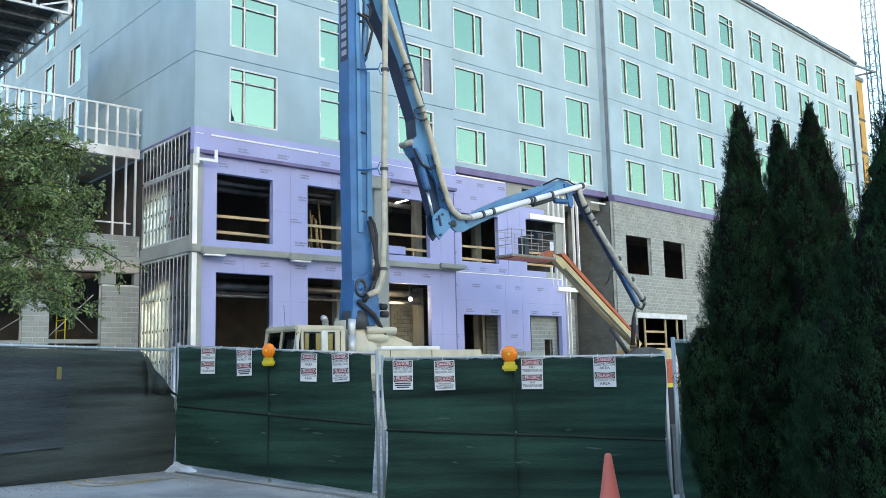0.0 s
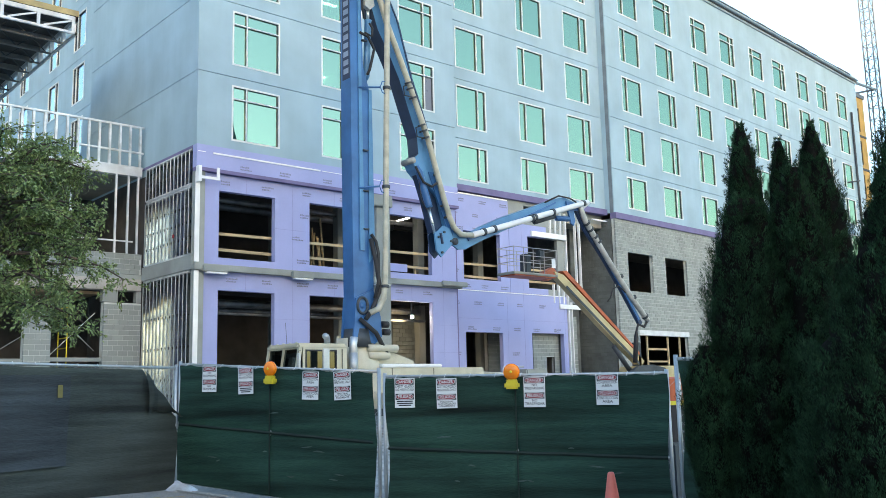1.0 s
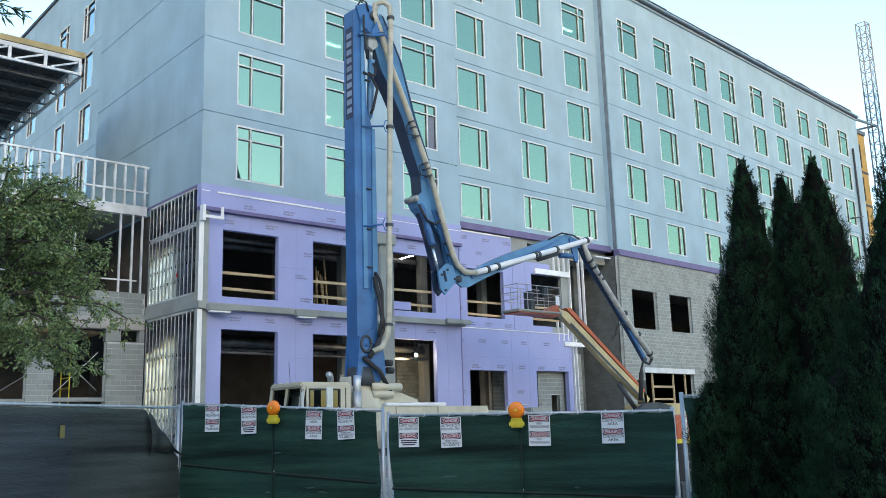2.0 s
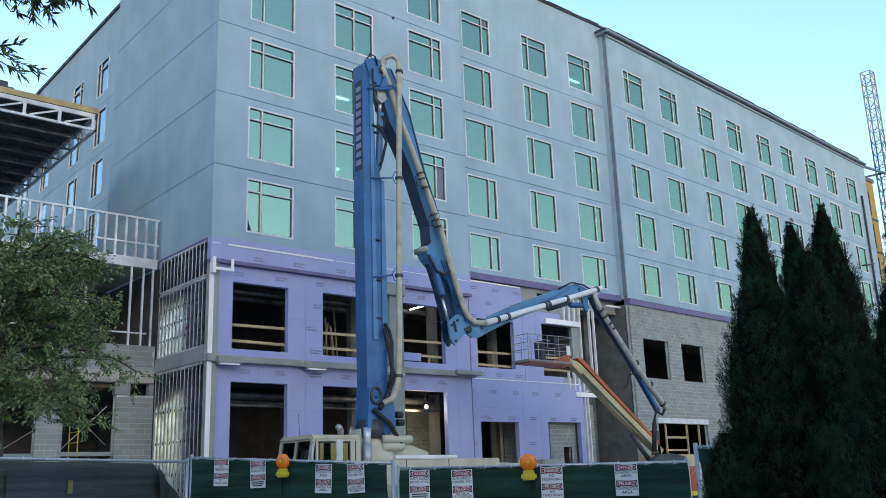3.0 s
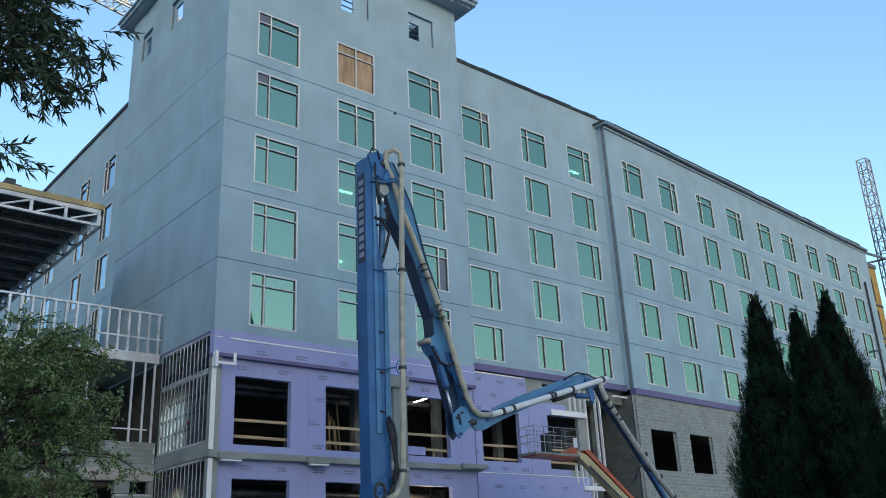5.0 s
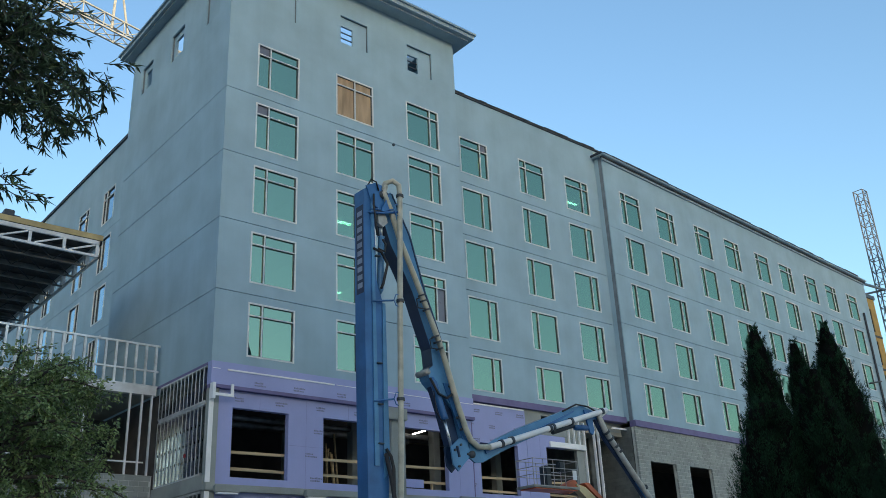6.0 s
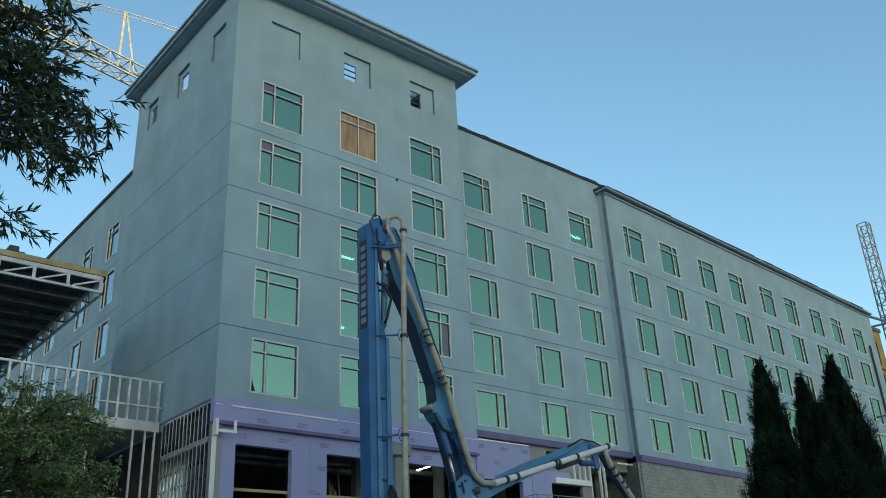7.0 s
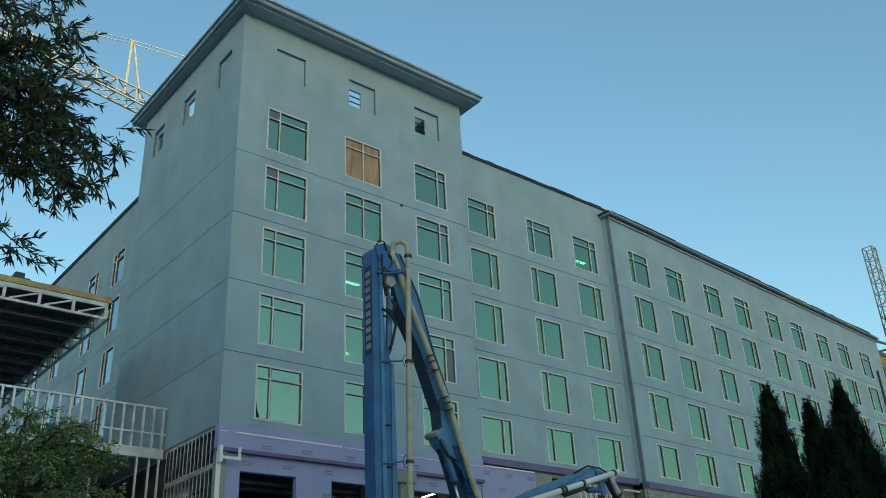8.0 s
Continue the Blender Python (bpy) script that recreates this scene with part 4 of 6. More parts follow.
p4, m4 = chain_panel("black windscreen fence panel with a folded corner", FC, FL, left_top, left_bottom, BLACK_NET, 2.0, (0.02, 3.0, 5.9), skip_cloth=True)


def black_top(u):
    """The cloth's upper edge, torn loose and drooping by the corner post."""
    k = max(0.0, min(1.0, (0.70 - u) / 0.62))
    return left_top(u) - 0.03 - 0.64 * k


# this panel's local x runs towards the far end, so its near side faces +y
s, nu, nz = Geo(), 130, 34
for j in range(nz + 1):
    w = j / nz
    for i in range(nu + 1):
        u = 0.07 + 5.8 * i / nu
        b, t = left_bottom(u) + 0.02, black_top(u)
        z = b + (t - b) * w
        y = 0.085 + 0.05 * noise.noise(Vector((u * 0.8, z * 1.1, 4.0))) + 0.006 * noise.noise(Vector((u * 4, z * 8, 1.0))) + 0.006 * noise.noise(Vector((u * 0.7, z * 15, 2.0)))
        y -= 0.02 * math.exp(-((z - 1.18 - 0.02 * u) / 0.03) ** 2)
        s.v.append((u + 0.05 * math.sin(z * 5) * math.exp(-u * 9), y, z))
for j in range(nz):
    for i in range(nu):
        k = j * (nu + 1) + i
        s.f.append((k, k + nu + 1, k + nu + 2, k + 1))
part("windscreen", s, BLACK_NET, p4, at=m4, smooth=True)
flap = Geo()
for i in range(13):
    w = i / 12
    for j in range(7):
        q = j / 6
        u, z = 0.70 - 0.64 * w, left_top(0.7) - 0.05 - 0.63 * w
        fu, fz = 0.64 - 0.03 * w - 0.58 * w * 0.9, 1.32 + 0.04 * math.sin(w * 9) - 0.03 * w
        flap.v.append((u + (fu - u) * q * (1 - w), 0.125 + 0.05 * math.sin(q * 3.1) + 0.02 * math.sin(w * 14), z + (fz - z) * q * (1 - 0.6 * w)))
for i in range(12):
    for j in range(6):
        k = i * 7 + j
        flap.f.append((k, k + 1, k + 8, k + 7))
part("folded_flap", flap, BLACK_NET, p4, at=m4, smooth=True)
patch = Geo()
for j in range(11):
    for i in range(11):
        u, z = 1.92 + 0.9 * i / 10 * 1.1, 0.79 + 1.08 * j / 10
        patch.v.append((u, 0.118 + 0.05 * noise.noise(Vector((u * 0.8, z * 1.1, 4.0))) + 0.004 * noise.noise(Vector((u * 5, z * 7, 1.0))), z))
for j in range(10):
    for i in range(10):
        k = j * 11 + i
        patch.f.append((k, k + 11, k + 12, k + 1))
part("repair_patch", patch, material("blue_black_net", (0.050, 0.062, 0.067), 0.75, vary=0.34, scale=1.2, fine=38, bump=0.5, spec=0.3, stretch=(0.3, 1, 5.0), streak=0.1), p4, "bluish black repair patch", m4, smooth=True)
tag_at = 0.135 + 0.05 * noise.noise(Vector((2.08 * 0.8, 1.68 * 1.1, 4.0)))
part("yellow_tag", Geo().box(2.05, 2.12, tag_at, tag_at + 0.004, 1.6, 1.75), material("dull_yellow_tag", (0.18, 0.155, 0.05), 0.8), p4, at=m4)


def danger_sign(m, u, z, upper, lower, tilt, panel_y=-0.062):
    """A two-language danger sign: two red ovals on black, small black words."""
    at = m @ Matrix.Translation((u, panel_y, z)) @ pose(0, 0, 0, 0, tilt, 0)
    th = thing("danger_sign", (0, 0, 0), "white two-language danger sign wired to green windscreen", "sign", "danger signs on the fence")
    th.matrix_basis = at
    PLACED[th] = at.copy()
    W, H = 0.254, 0.356
    part("board", Geo().box(-W / 2, W / 2, -0.001, 0.003, -H, 0), SIGN, th, at=at)

    def oval(cx, cz, rx, rz, y):
        o = [(cx + rx * math.copysign(abs(math.cos(a)) ** 0.7, math.cos(a)), cz + rz * math.copysign(abs(math.sin(a)) ** 0.7, math.sin(a))) for a in [2 * math.pi * i / 32 for i in range(32)]]
        return Geo().plate(o, y, y + 0.001)
    for top, word, words in ((-0.008, "DANGER", upper), (-H / 2 - 0.008, "PELIGRO", lower)):
        cz = top - 0.037
        part("black_field", Geo().box(-W / 2 + 0.01, W / 2 - 0.01, -0.002, -0.001, cz - 0.036, cz + 0.036), SIGN_INK, th, at=at)
        part("white_ring", oval(0, cz, 0.110, 0.033, -0.0035), SIGN, th, at=at)
        part("red_oval", oval(0, cz, 0.105, 0.028, -0.005), SIGN_RED, th, at=at)
        lettering("word", word, 0.05, SIGN, th, at @ Matrix.Translation((0, -0.0056, cz)) @ pose(0, 0, 0, 90, 0, 0), 0.17, 0.0006)
        rows = words.split("|") if words else []
        for i, text in enumerate(rows):
            zz = top - 0.093 - i * (0.076 / max(2, len(rows)))
            lettering("word", text, 0.043 if len(rows) < 3 else 0.030, SIGN_INK, th, at @ Matrix.Translation((0, -0.0016, zz)) @ pose(0, 0, 0, 90, 0, 0), min(0.235, 0.03 * len(text)), 0.0005)
        if not rows:
            q = Geo()
            for i in range(3):
                q.box(-0.1 + 0.02 * (i == 2), 0.1 - 0.02 * (i == 2), -0.0018, -0.001, top - 0.1 - i * 0.024, top - 0.086 - i * 0.024)
            part("small_print", q, SIGN_INK, th, at=at)
    return th


AREA, STAY = ("CONSTRUCTION|AREA", "CONSTRUCCION|AREA"), ("NO|TRESPASSING", "NO|TRASPASAR")
STAFF, HATS = ("AUTHORIZED|PERSONNEL ONLY", "PERSONAL|AUTORIZADO|SOLAMENTE"), ("SAFETY GLASSES|AND HARD HAT AREA", "")
for m, u, z, words, tilt in ((m1, 0.68, 1.985, STAY, 1), (m1, 1.31, 1.945, HATS, -1), (m1, 2.38, 1.855, AREA, 2), (m1, 2.86, 1.845, STAFF, -2),
                             (m2, 0.33, 1.735, HATS, 0), (m2, 0.855, 1.72, STAFF, -1), (m2, 1.925, 1.715, STAY, 0.5), (m2, 2.77, 1.725, AREA, 0.5)):
    danger_sign(m, u, z, *words, tilt)


def barricade_light(m, u, z):
    """A flashing warning light: round amber lens over a yellow battery box."""
    at = m @ Matrix.Translation((u, -0.12, z))
    th = thing("barricade_light", (0, 0, 0), "amber warning light on a yellow battery box", "warning light", "warning lights on the fence")
    th.matrix_basis = at
    PLACED[th] = at.copy()
    part("battery_box", Geo().soft_box(-0.085, 0.085, -0.05, 0.05, -0.16, -0.075, 0.02), YELLOW, th, at=at)
    part("box_cap", Geo().soft_box(-0.07, 0.07, -0.04, 0.04, -0.076, -0.05, 0.012), YELLOW, th, at=at)
    lens = Geo()
    prof = [(-0.05, 0.02), (-0.047, 0.07), (-0.03, 0.086), (0.0, 0.092), (0.03, 0.086), (0.047, 0.07), (0.05, 0.02)]
    lens.tube([(0, y, 0.04) for y, r in prof], [r for y, r in prof], 28)
    part("lens", lens, AMBER, th, at=at, smooth=True)
    part("lens_collar", Geo().tube([(0, -0.012, 0.04), (0, 0.012, 0.04)], 0.097, 28), AMBER, th, at=at)
    part("lens_boss", Geo().tube([(0, -0.052, 0.04), (0, -0.057, 0.04)], [0.016, 0.012], 12), YELLOW, th, at=at)
    part("hanger", Geo().tube([(0, 0.05, -0.1), (0, 0.13, -0.06), (0, 0.14, -0.16)], 0.008, 6), GALV, th, at=at)


barricade_light(m1, 1.77, 1.87)
barricade_light(m2, 1.67, 1.735)

# traffic cone in front of the fence
cx, cy = 7.02 * 0.95, 5.63 * 0.95
cz = ground_z(cx, cy)
cone = thing("traffic_cone", (cx, cy, cz), "faded orange-pink traffic cone on the asphalt", "cone")
prof = [(0.03, 0.17), (0.25, 0.135), (0.55, 0.082), (0.86, 0.034), (0.885, 0.027), (0.89, 0.016)]
part("cone_body", Geo().tube([(cx, cy, cz + a) for a, r in prof], [r for a, r in prof], 32), CONE, cone, smooth=True)
part("cone_base", Geo().soft_box(cx - 0.19, cx + 0.19, cy - 0.19, cy + 0.19, cz, cz + 0.035, 0.02), CONE, cone)

# unidentified orange object seen through the gap beside the last post, built as a barrel
bx, by = 11.43, 8.08
barrel = thing("orange_object", (bx, by, ground_z(bx, by)), "unidentified orange and white object behind the fence, built as a barrel", "barrel")
gz = ground_z(bx, by)
# stand added to lift the bands to the height seen in the gap
part("barrel_stand", Geo().soft_box(bx - 0.35, bx + 0.35, by - 0.35, by + 0.35, gz, 0.75, 0.03), DARK_STEEL, barrel)
for z0, z1, mm in ((0.75, 1.28, RUBBER), (1.28, 1.34, YELLOW), (1.34, 1.66, ORANGE)):
    part("barrel_band", Geo().tube([(bx, by, z0), (bx, by, z1)], [0.29 - 0.04 * (z0 - 0.75), 0.29 - 0.04 * (z1 - 0.75)], 28), mm, barrel)
part("barrel_cap", Geo().tube([(bx, by, 1.66), (bx, by, 1.69)], [0.25, 0.2], 28), ORANGE, barrel)
for k in range(6):
    a = 0.5 + k * 1.05
    part("white_stripe", Geo().beam((bx + 0.268 * math.cos(a), by + 0.268 * math.sin(a), 1.35), (bx + 0.258 * math.cos(a), by + 0.258 * math.sin(a), 1.65), 0.05, 0.03, (math.cos(a), math.sin(a), 0)), SIGN, barrel)

# pale grit and litter along the fence foot, painted curves on the asphalt
rnd = random.Random(11)
s = Geo()
for i in range(2600):
    k = rnd.random()
    p = FC.lerp(FJ, rnd.random()) if k < 0.75 else FC.lerp(FL, rnd.random() * 0.5)
    nrm = Vector((-0.93, -0.36)) if k < 0.75 else Vector((0.37, -0.93))
    p = p + nrm * abs(rnd.gauss(0.02, 0.34))
    r = rnd.uniform(0.004, 0.015)
    z = ground_z(p.x, p.y)
    a = rnd.random() * 3
    s.add([(p.x + r * math.cos(a + q), p.y + r * math.sin(a + q), z - 0.002) for q in (0, 1.7, 3.6)] + [(p.x, p.y, z + r * 0.8)], [(0, 1, 3), (1, 2, 3), (2, 0, 3)])
tagged(part("grit", s, SAND), "pale grit and crumbs on asphalt along the fence", "gravel", kind="stuff")
heap = Geo()
for j in range(9):
    for i in range(24):
        a, r = 2 * math.pi * i / 24, 0.24 * j / 8
        x, y = FC.x + 0.03 + r * math.cos(a) * 1.1, FC.y - 0.12 + r * math.sin(a)
        hgt = 0.12 * (1 - (j / 8) ** 1.5) * (1 + 0.3 * noise.noise(Vector((x * 9, y * 9, 0))))
        heap.v.append((x, y, ground_z(x, y) + hgt - 0.004))
for j in range(8):
    for i in range(24):
        heap.f.append((j * 24 + i, (j + 1) * 24 + i, (j + 1) * 24 + (i + 1) % 24, j * 24 + (i + 1) % 24))
tagged(part("sandbag", heap, BAG, smooth=True), "slumped pale sandbag at the fence corner", "sandbag")
tagged(part("trim_kerb", ribbon([(FC.x - 0.1, FC.y - 0.3), (6.55, 8.9)], 0.06, 0.02), CONCRETE), "low pale kerb along the green fence", "kerb", kind="structure")
for pts in ([(3.95, 11.7), (3.92, 11.47), (3.89, 11.21), (3.94, 10.97), (4.07, 10.88), (4.24, 10.88), (4.44, 10.94), (4.76, 11.08), (5.09, 11.25), (5.4, 11.36)], [(4.15, 11.8), (4.12, 11.5), (4.13, 11.3), (4.2, 11.15), (4.32, 11.08), (4.5, 11.1), (4.78, 11.2), (5.05, 11.34)]):
    tagged(part("road_marking", ribbon(pts, 0.05), LINE), "faded yellow painted curve on asphalt", "road marking", kind="structure")
scuff = material("scuffed_net", (0.05, 0.085, 0.075), 0.85, vary=0.3, fine=60)
r = random.Random(9)
for th, m in ((p1, m1), (p2, m2)):
    for i in range(9):
        u, z, w = r.uniform(0.4, 3.0), r.uniform(0.5, 1.4), r.uniform(0.06, 0.22)
        q = Geo()
        for j in range(7):
            k = j / 6
            zz = z + 0.008 * math.sin(k * 3 + i)
            h = 0.009 * math.sin(math.pi * k) + 0.001
            q.v += [(u + w * k, -0.062, zz - h), (u + w * k, -0.062, zz + h)]
        q.f = [(2 * j, 2 * j + 2, 2 * j + 3, 2 * j + 1) for j in range(6)]
        part("scuff", q, scuff, th, at=m)

# ---- concrete pump truck with its folded boom ----
truck = thing("pump_truck", (18, 24.7, 0.15), "cream concrete pump truck with a raised blue placing boom", "truck")
part("chassis", Geo().soft_box(14.6, 25.5, 24.0, 25.2, 0.75, 1.1, 0.03), DARK_STEEL, truck)
wheel = Geo().tube([(0, -0.16, 0), (0, -0.13, 0), (0, 0.13, 0), (0, 0.16, 0)], [0.42, 0.5, 0.5, 0.42], 28).mesh("wheel", RUBBER, True)
rim = Geo().tube([(0, -0.17, 0), (0, -0.1, 0)], [0.27, 0.2], 20).mesh("rim", GALV)
for xx in (15.5, 21.4, 22.7, 24.0):
    for yy, turn in ((23.8, 0), (25.45, 180)):
        at = pose(xx, yy, 0.65, 0, 0, turn)
        wo = place("wheel", wheel, truck, at)
        place("rim", rim, wo, at)
cab = part("cab", Geo().soft_box(14.72, 16.65, 23.62, 25.55, 0.95, 2.12, 0.05), CREAM, truck)
part("cab_roof", Geo().soft_box(14.82, 16.66, 23.64, 25.53, 2.9, 3.08, 0.06), CREAM, cab)
part("cab_rear", Geo().wall(23.66, 25.5, 2.1, 2.95, 0.06, [(24.1, 25.1, 2.3, 2.8)]), CREAM, cab, at=Matrix(((0, -1, 0, 16.64), (1, 0, 0, 0), (0, 0, 1, 0), (0, 0, 0, 1))))
part("door_side", Geo().wall(15.0, 16.62, 2.08, 2.95, 0.05, [(15.12, 16.2, 2.16, 2.84)]), CREAM, cab, at=Matrix.Translation((0, 23.64, 0)))
part("door_side", Geo().wall(15.0, 16.62, 2.08, 2.95, 0.05, [(15.12, 16.2, 2.16, 2.84)]), CREAM, cab, at=Matrix.Translation((0, 25.48, 0)))
for y0, y1 in ((23.64, 23.74), (24.54, 24.6), (25.43, 25.53)):
    part("windscreen_pillar", Geo().add([(14.74, y0, 2.1), (14.84, y0, 2.1), (14.98, y0, 2.94), (14.86, y0, 2.94), (14.74, y1, 2.1), (14.84, y1, 2.1), (14.98, y1, 2.94), (14.86, y1, 2.94)],
                                          [(0, 1, 2, 3), (7, 6, 5, 4), (0, 4, 5, 1), (1, 5, 6, 2), (2, 6, 7, 3), (3, 7, 4, 0)]), CREAM, cab)
part("windscreen_glass", Geo().add([(14.79, 23.7, 2.1), (14.79, 25.45, 2.1), (14.92, 25.45, 2.93), (14.92, 23.7, 2.93)], [(0, 1, 2, 3)]), CAB_GLASS, cab)
part("door_glass", Geo().box(15.1, 16.22, 23.665, 23.672, 2.14, 2.86), CAB_GLASS, cab)
part("door_frame", Geo().wall(15.08, 16.24, 2.12, 2.88, 0.02, [(15.13, 16.19, 2.17, 2.83), ]), RUBBER, cab, at=Matrix.Translation((0, 23.63, 0)))
part("door_line", Geo().box(16.42, 16.44, 23.61, 23.63, 1.1, 2.9), DIM, cab)
# Solid black block, added in place of the dim cab interior.
part("cab_lining", Geo().box(15.1, 16.57, 23.76, 25.46, 2.1, 2.89), RUBBER, cab)
part("seat_back", Geo().soft_box(16.0, 16.25, 23.9, 24.4, 1.9, 2.7, 0.06).soft_box(16.0, 16.25, 24.8, 25.3, 1.9, 2.7, 0.06), RUBBER, cab)
for i in range(5):
    part("roof_light", Geo().soft_box(14.86, 14.93, 23.8 + 0.38 * i, 23.88 + 0.38 * i, 3.08, 3.115, 0.012), GALV, cab)
part("mirror", Geo().soft_box(14.62, 14.72, 23.32, 23.42, 2.2, 2.75, 0.02), GALV, cab)
part("mirror_arm", Geo().tube([(14.9, 23.64, 2.85), (14.67, 23.4, 2.8), (14.67, 23.4, 2.15), (14.9, 23.62, 2.1)], 0.015, 6), DARK_STEEL, cab)
part("grab_mirror", Geo().soft_box(15.5, 15.75, 23.3, 23.36, 2.2, 2.9, 0.02), GALV, cab)
part("antenna", Geo().tube([(14.95, 24.5, 3.08), (14.9, 24.5, 3.75)], 0.008, 5), DARK_STEEL, cab)
part("air_intake", Geo().tube([(16.05, 23.9, 3.06), (16.05, 23.9, 3.22), (15.98, 23.84, 3.3), (15.88, 23.75, 3.31)], 0.1, 14), GALV, cab, smooth=True)
part("exhaust_stack", Geo().tube([(16.95, 23.75, 1.2), (16.95, 23.75, 3.05), (16.98, 23.75, 3.3)], 0.13, 16), GALV, truck, smooth=True)
part("exhaust_guard", Geo().tube([(16.95, 23.75, 2.0), (16.95, 23.75, 2.8)], 0.15, 16), GALV, truck, smooth=True)
# turret and deck
part("turret", Geo().tube([(17.55, 24.5, 1.0), (17.55, 24.5, 2.4), (17.5, 24.5, 2.9), (17.45, 24.5, 3.35)], [0.9, 0.85, 0.62, 0.5], 24), CREAM, truck, smooth=True)
part("turret_cheek", Geo().plate([(16.95, 2.5), (17.15, 3.4), (17.75, 3.45), (18.3, 2.95), (19.6, 2.55), (19.6, 2.45)], 23.95, 24.02), CREAM, truck)
part("turret_cheek", Geo().plate([(16.95, 2.5), (17.15, 3.4), (17.75, 3.45), (18.3, 2.95), (19.6, 2.55), (19.6, 2.45)], 24.9, 24.97), CREAM, truck)
for zz, x1 in ((2.95, 18.75), (2.72, 18.4)):
    part("hydraulic_tank", Geo().tube([(17.6, 23.8, zz), (x1, 23.8, zz), (x1 + 0.04, 23.8, zz)], [0.13, 0.13, 0.08], 16), CREAM, truck, smooth=True)
part("side_locker", Geo().soft_box(16.75, 22.6, 23.62, 25.3, 1.5, 2.32, 0.04), CREAM, truck)
part("locker_lid", Geo().soft_box(18.0, 20.6, 23.6, 24.2, 2.32, 2.44, 0.03), SIGN, truck)
part("locker_line", Geo().box(18.4, 18.42, 23.605, 23.62, 1.6, 2.3).box(20.2, 20.22, 23.605, 23.62, 1.6, 2.3), DIM, truck)
part("outrigger_arm", Geo().soft_box(20.4, 24.6, 23.7, 24.0, 1.75, 2.05, 0.03), SIGN, truck)
part("rear_pipe", Geo().tube([(21.5, 23.75, 2.15), (25.6, 23.75, 1.98)], 0.07, 12), PIPE, truck, smooth=True)
for xx in (22.0, 22.15, 22.3):
    part("pipe_clamp", Geo().tube([(xx, 23.75, 2.13), (xx + 0.05, 23.75, 2.13)], 0.1, 12), DARK_STEEL, truck)
part("hopper", Geo().soft_box(24.6, 25.8, 24.0, 25.3, 1.0, 1.95, 0.05), CREAM, truck)

# boom, first section: tall upright box beam
Y0, Y1 = 24.0, 24.58
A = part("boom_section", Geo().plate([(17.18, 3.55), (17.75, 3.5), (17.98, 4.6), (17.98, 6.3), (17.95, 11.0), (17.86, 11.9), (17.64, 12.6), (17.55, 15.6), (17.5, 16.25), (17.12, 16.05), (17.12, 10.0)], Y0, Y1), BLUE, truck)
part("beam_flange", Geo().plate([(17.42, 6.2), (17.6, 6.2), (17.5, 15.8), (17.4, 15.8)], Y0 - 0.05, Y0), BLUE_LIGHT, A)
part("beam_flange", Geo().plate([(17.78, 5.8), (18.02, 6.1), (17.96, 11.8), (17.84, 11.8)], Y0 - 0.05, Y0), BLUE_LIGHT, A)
part("name_panel", Geo().box(17.112, 17.12, Y0 + 0.05, Y1 - 0.1, 12.1, 15.45), material("name_panel", (0.012, 0.016, 0.05), 0.5), A, "dark name panel with pale bars")
name_ink = material("name_marks", (0.26, 0.29, 0.36), 0.6)
for i in range(10):
    part("name_mark", Geo().box(17.108, 17.112, Y0 + 0.12, Y1 - 0.17, 12.3 + 0.305 * i, 12.49 + 0.305 * i), name_ink, A)
part("hinge_plate", Geo().plate([(17.1, 3.3), (17.95, 3.1), (18.25, 3.35), (18.2, 4.0), (17.9, 4.9), (17.2, 4.6)], Y0 - 0.08, Y0), BLUE, A)
part("hinge_plate", Geo().plate([(17.1, 3.3), (17.95, 3.1), (18.25, 3.35), (18.2, 4.0), (17.9, 4.9), (17.2, 4.6)], Y1, Y1 + 0.08), BLUE, A)
part("hinge_pin", Geo().tube([(17.45, Y0 - 0.1, 4.35), (17.45, Y1 + 0.16, 4.35)], 0.1, 20), BLUE, A, smooth=True)
part("hinge_ring", Geo().tube([(17.45 + 0.2 * math.cos(i * math.pi / 12), Y0 - 0.1, 4.35 + 0.26 * math.sin(i * math.pi / 12)) for i in range(25)], 0.05, 8), DARK_STEEL, A, smooth=True)
for xx, zz in ((18.35, 3.75), (18.4, 3.5)):
    part("hose_reel", Geo().tube([(xx - 0.12, Y0 - 0.1, zz), (xx + 0.12, Y0 - 0.1, zz)], 0.11, 14), RUBBER, A, smooth=True)
part("foot_collar", Geo().tube([(17.5, 24.3, 3.0), (17.5, 24.3, 3.6)], [0.5, 0.42], 20), DARK_STEEL, truck, smooth=True)
part("hose", Geo().tube([(17.8, Y0 - 0.12, 6.6), (17.95, Y0 - 0.2, 5.8), (18.1, Y0 - 0.2, 4.9), (17.75, Y0 - 0.2, 4.2), (17.5, Y0 - 0.2, 3.9)], 0.075, 10), RUBBER, A, smooth=True)
part("hose", Geo().tube([(17.46, Y0 - 0.06, 13.78), (17.78, Y0 - 0.12, 13.68), (18.04, Y0 - 0.12, 13.28), (17.83, Y0 - 0.12, 12.49), (17.75, Y0 - 0.1, 12.31)], 0.05, 8), RUBBER, A, smooth=True)
part("hose", Geo().tube([(17.3, Y0 - 0.15, 3.9), (17.9, Y0 - 0.22, 3.45), (18.35, Y0 - 0.22, 2.75)], 0.075, 10), RUBBER, A, smooth=True)
part("hose", Geo().tube([(17.84, Y0 - 0.1, 6.75), (17.95, Y0 - 0.2, 6.5), (18.02, Y0 - 0.24, 6.1), (18.0, Y0 - 0.26, 5.2), (17.85, Y0 - 0.24, 4.6)], 0.055, 10), RUBBER, A, smooth=True)
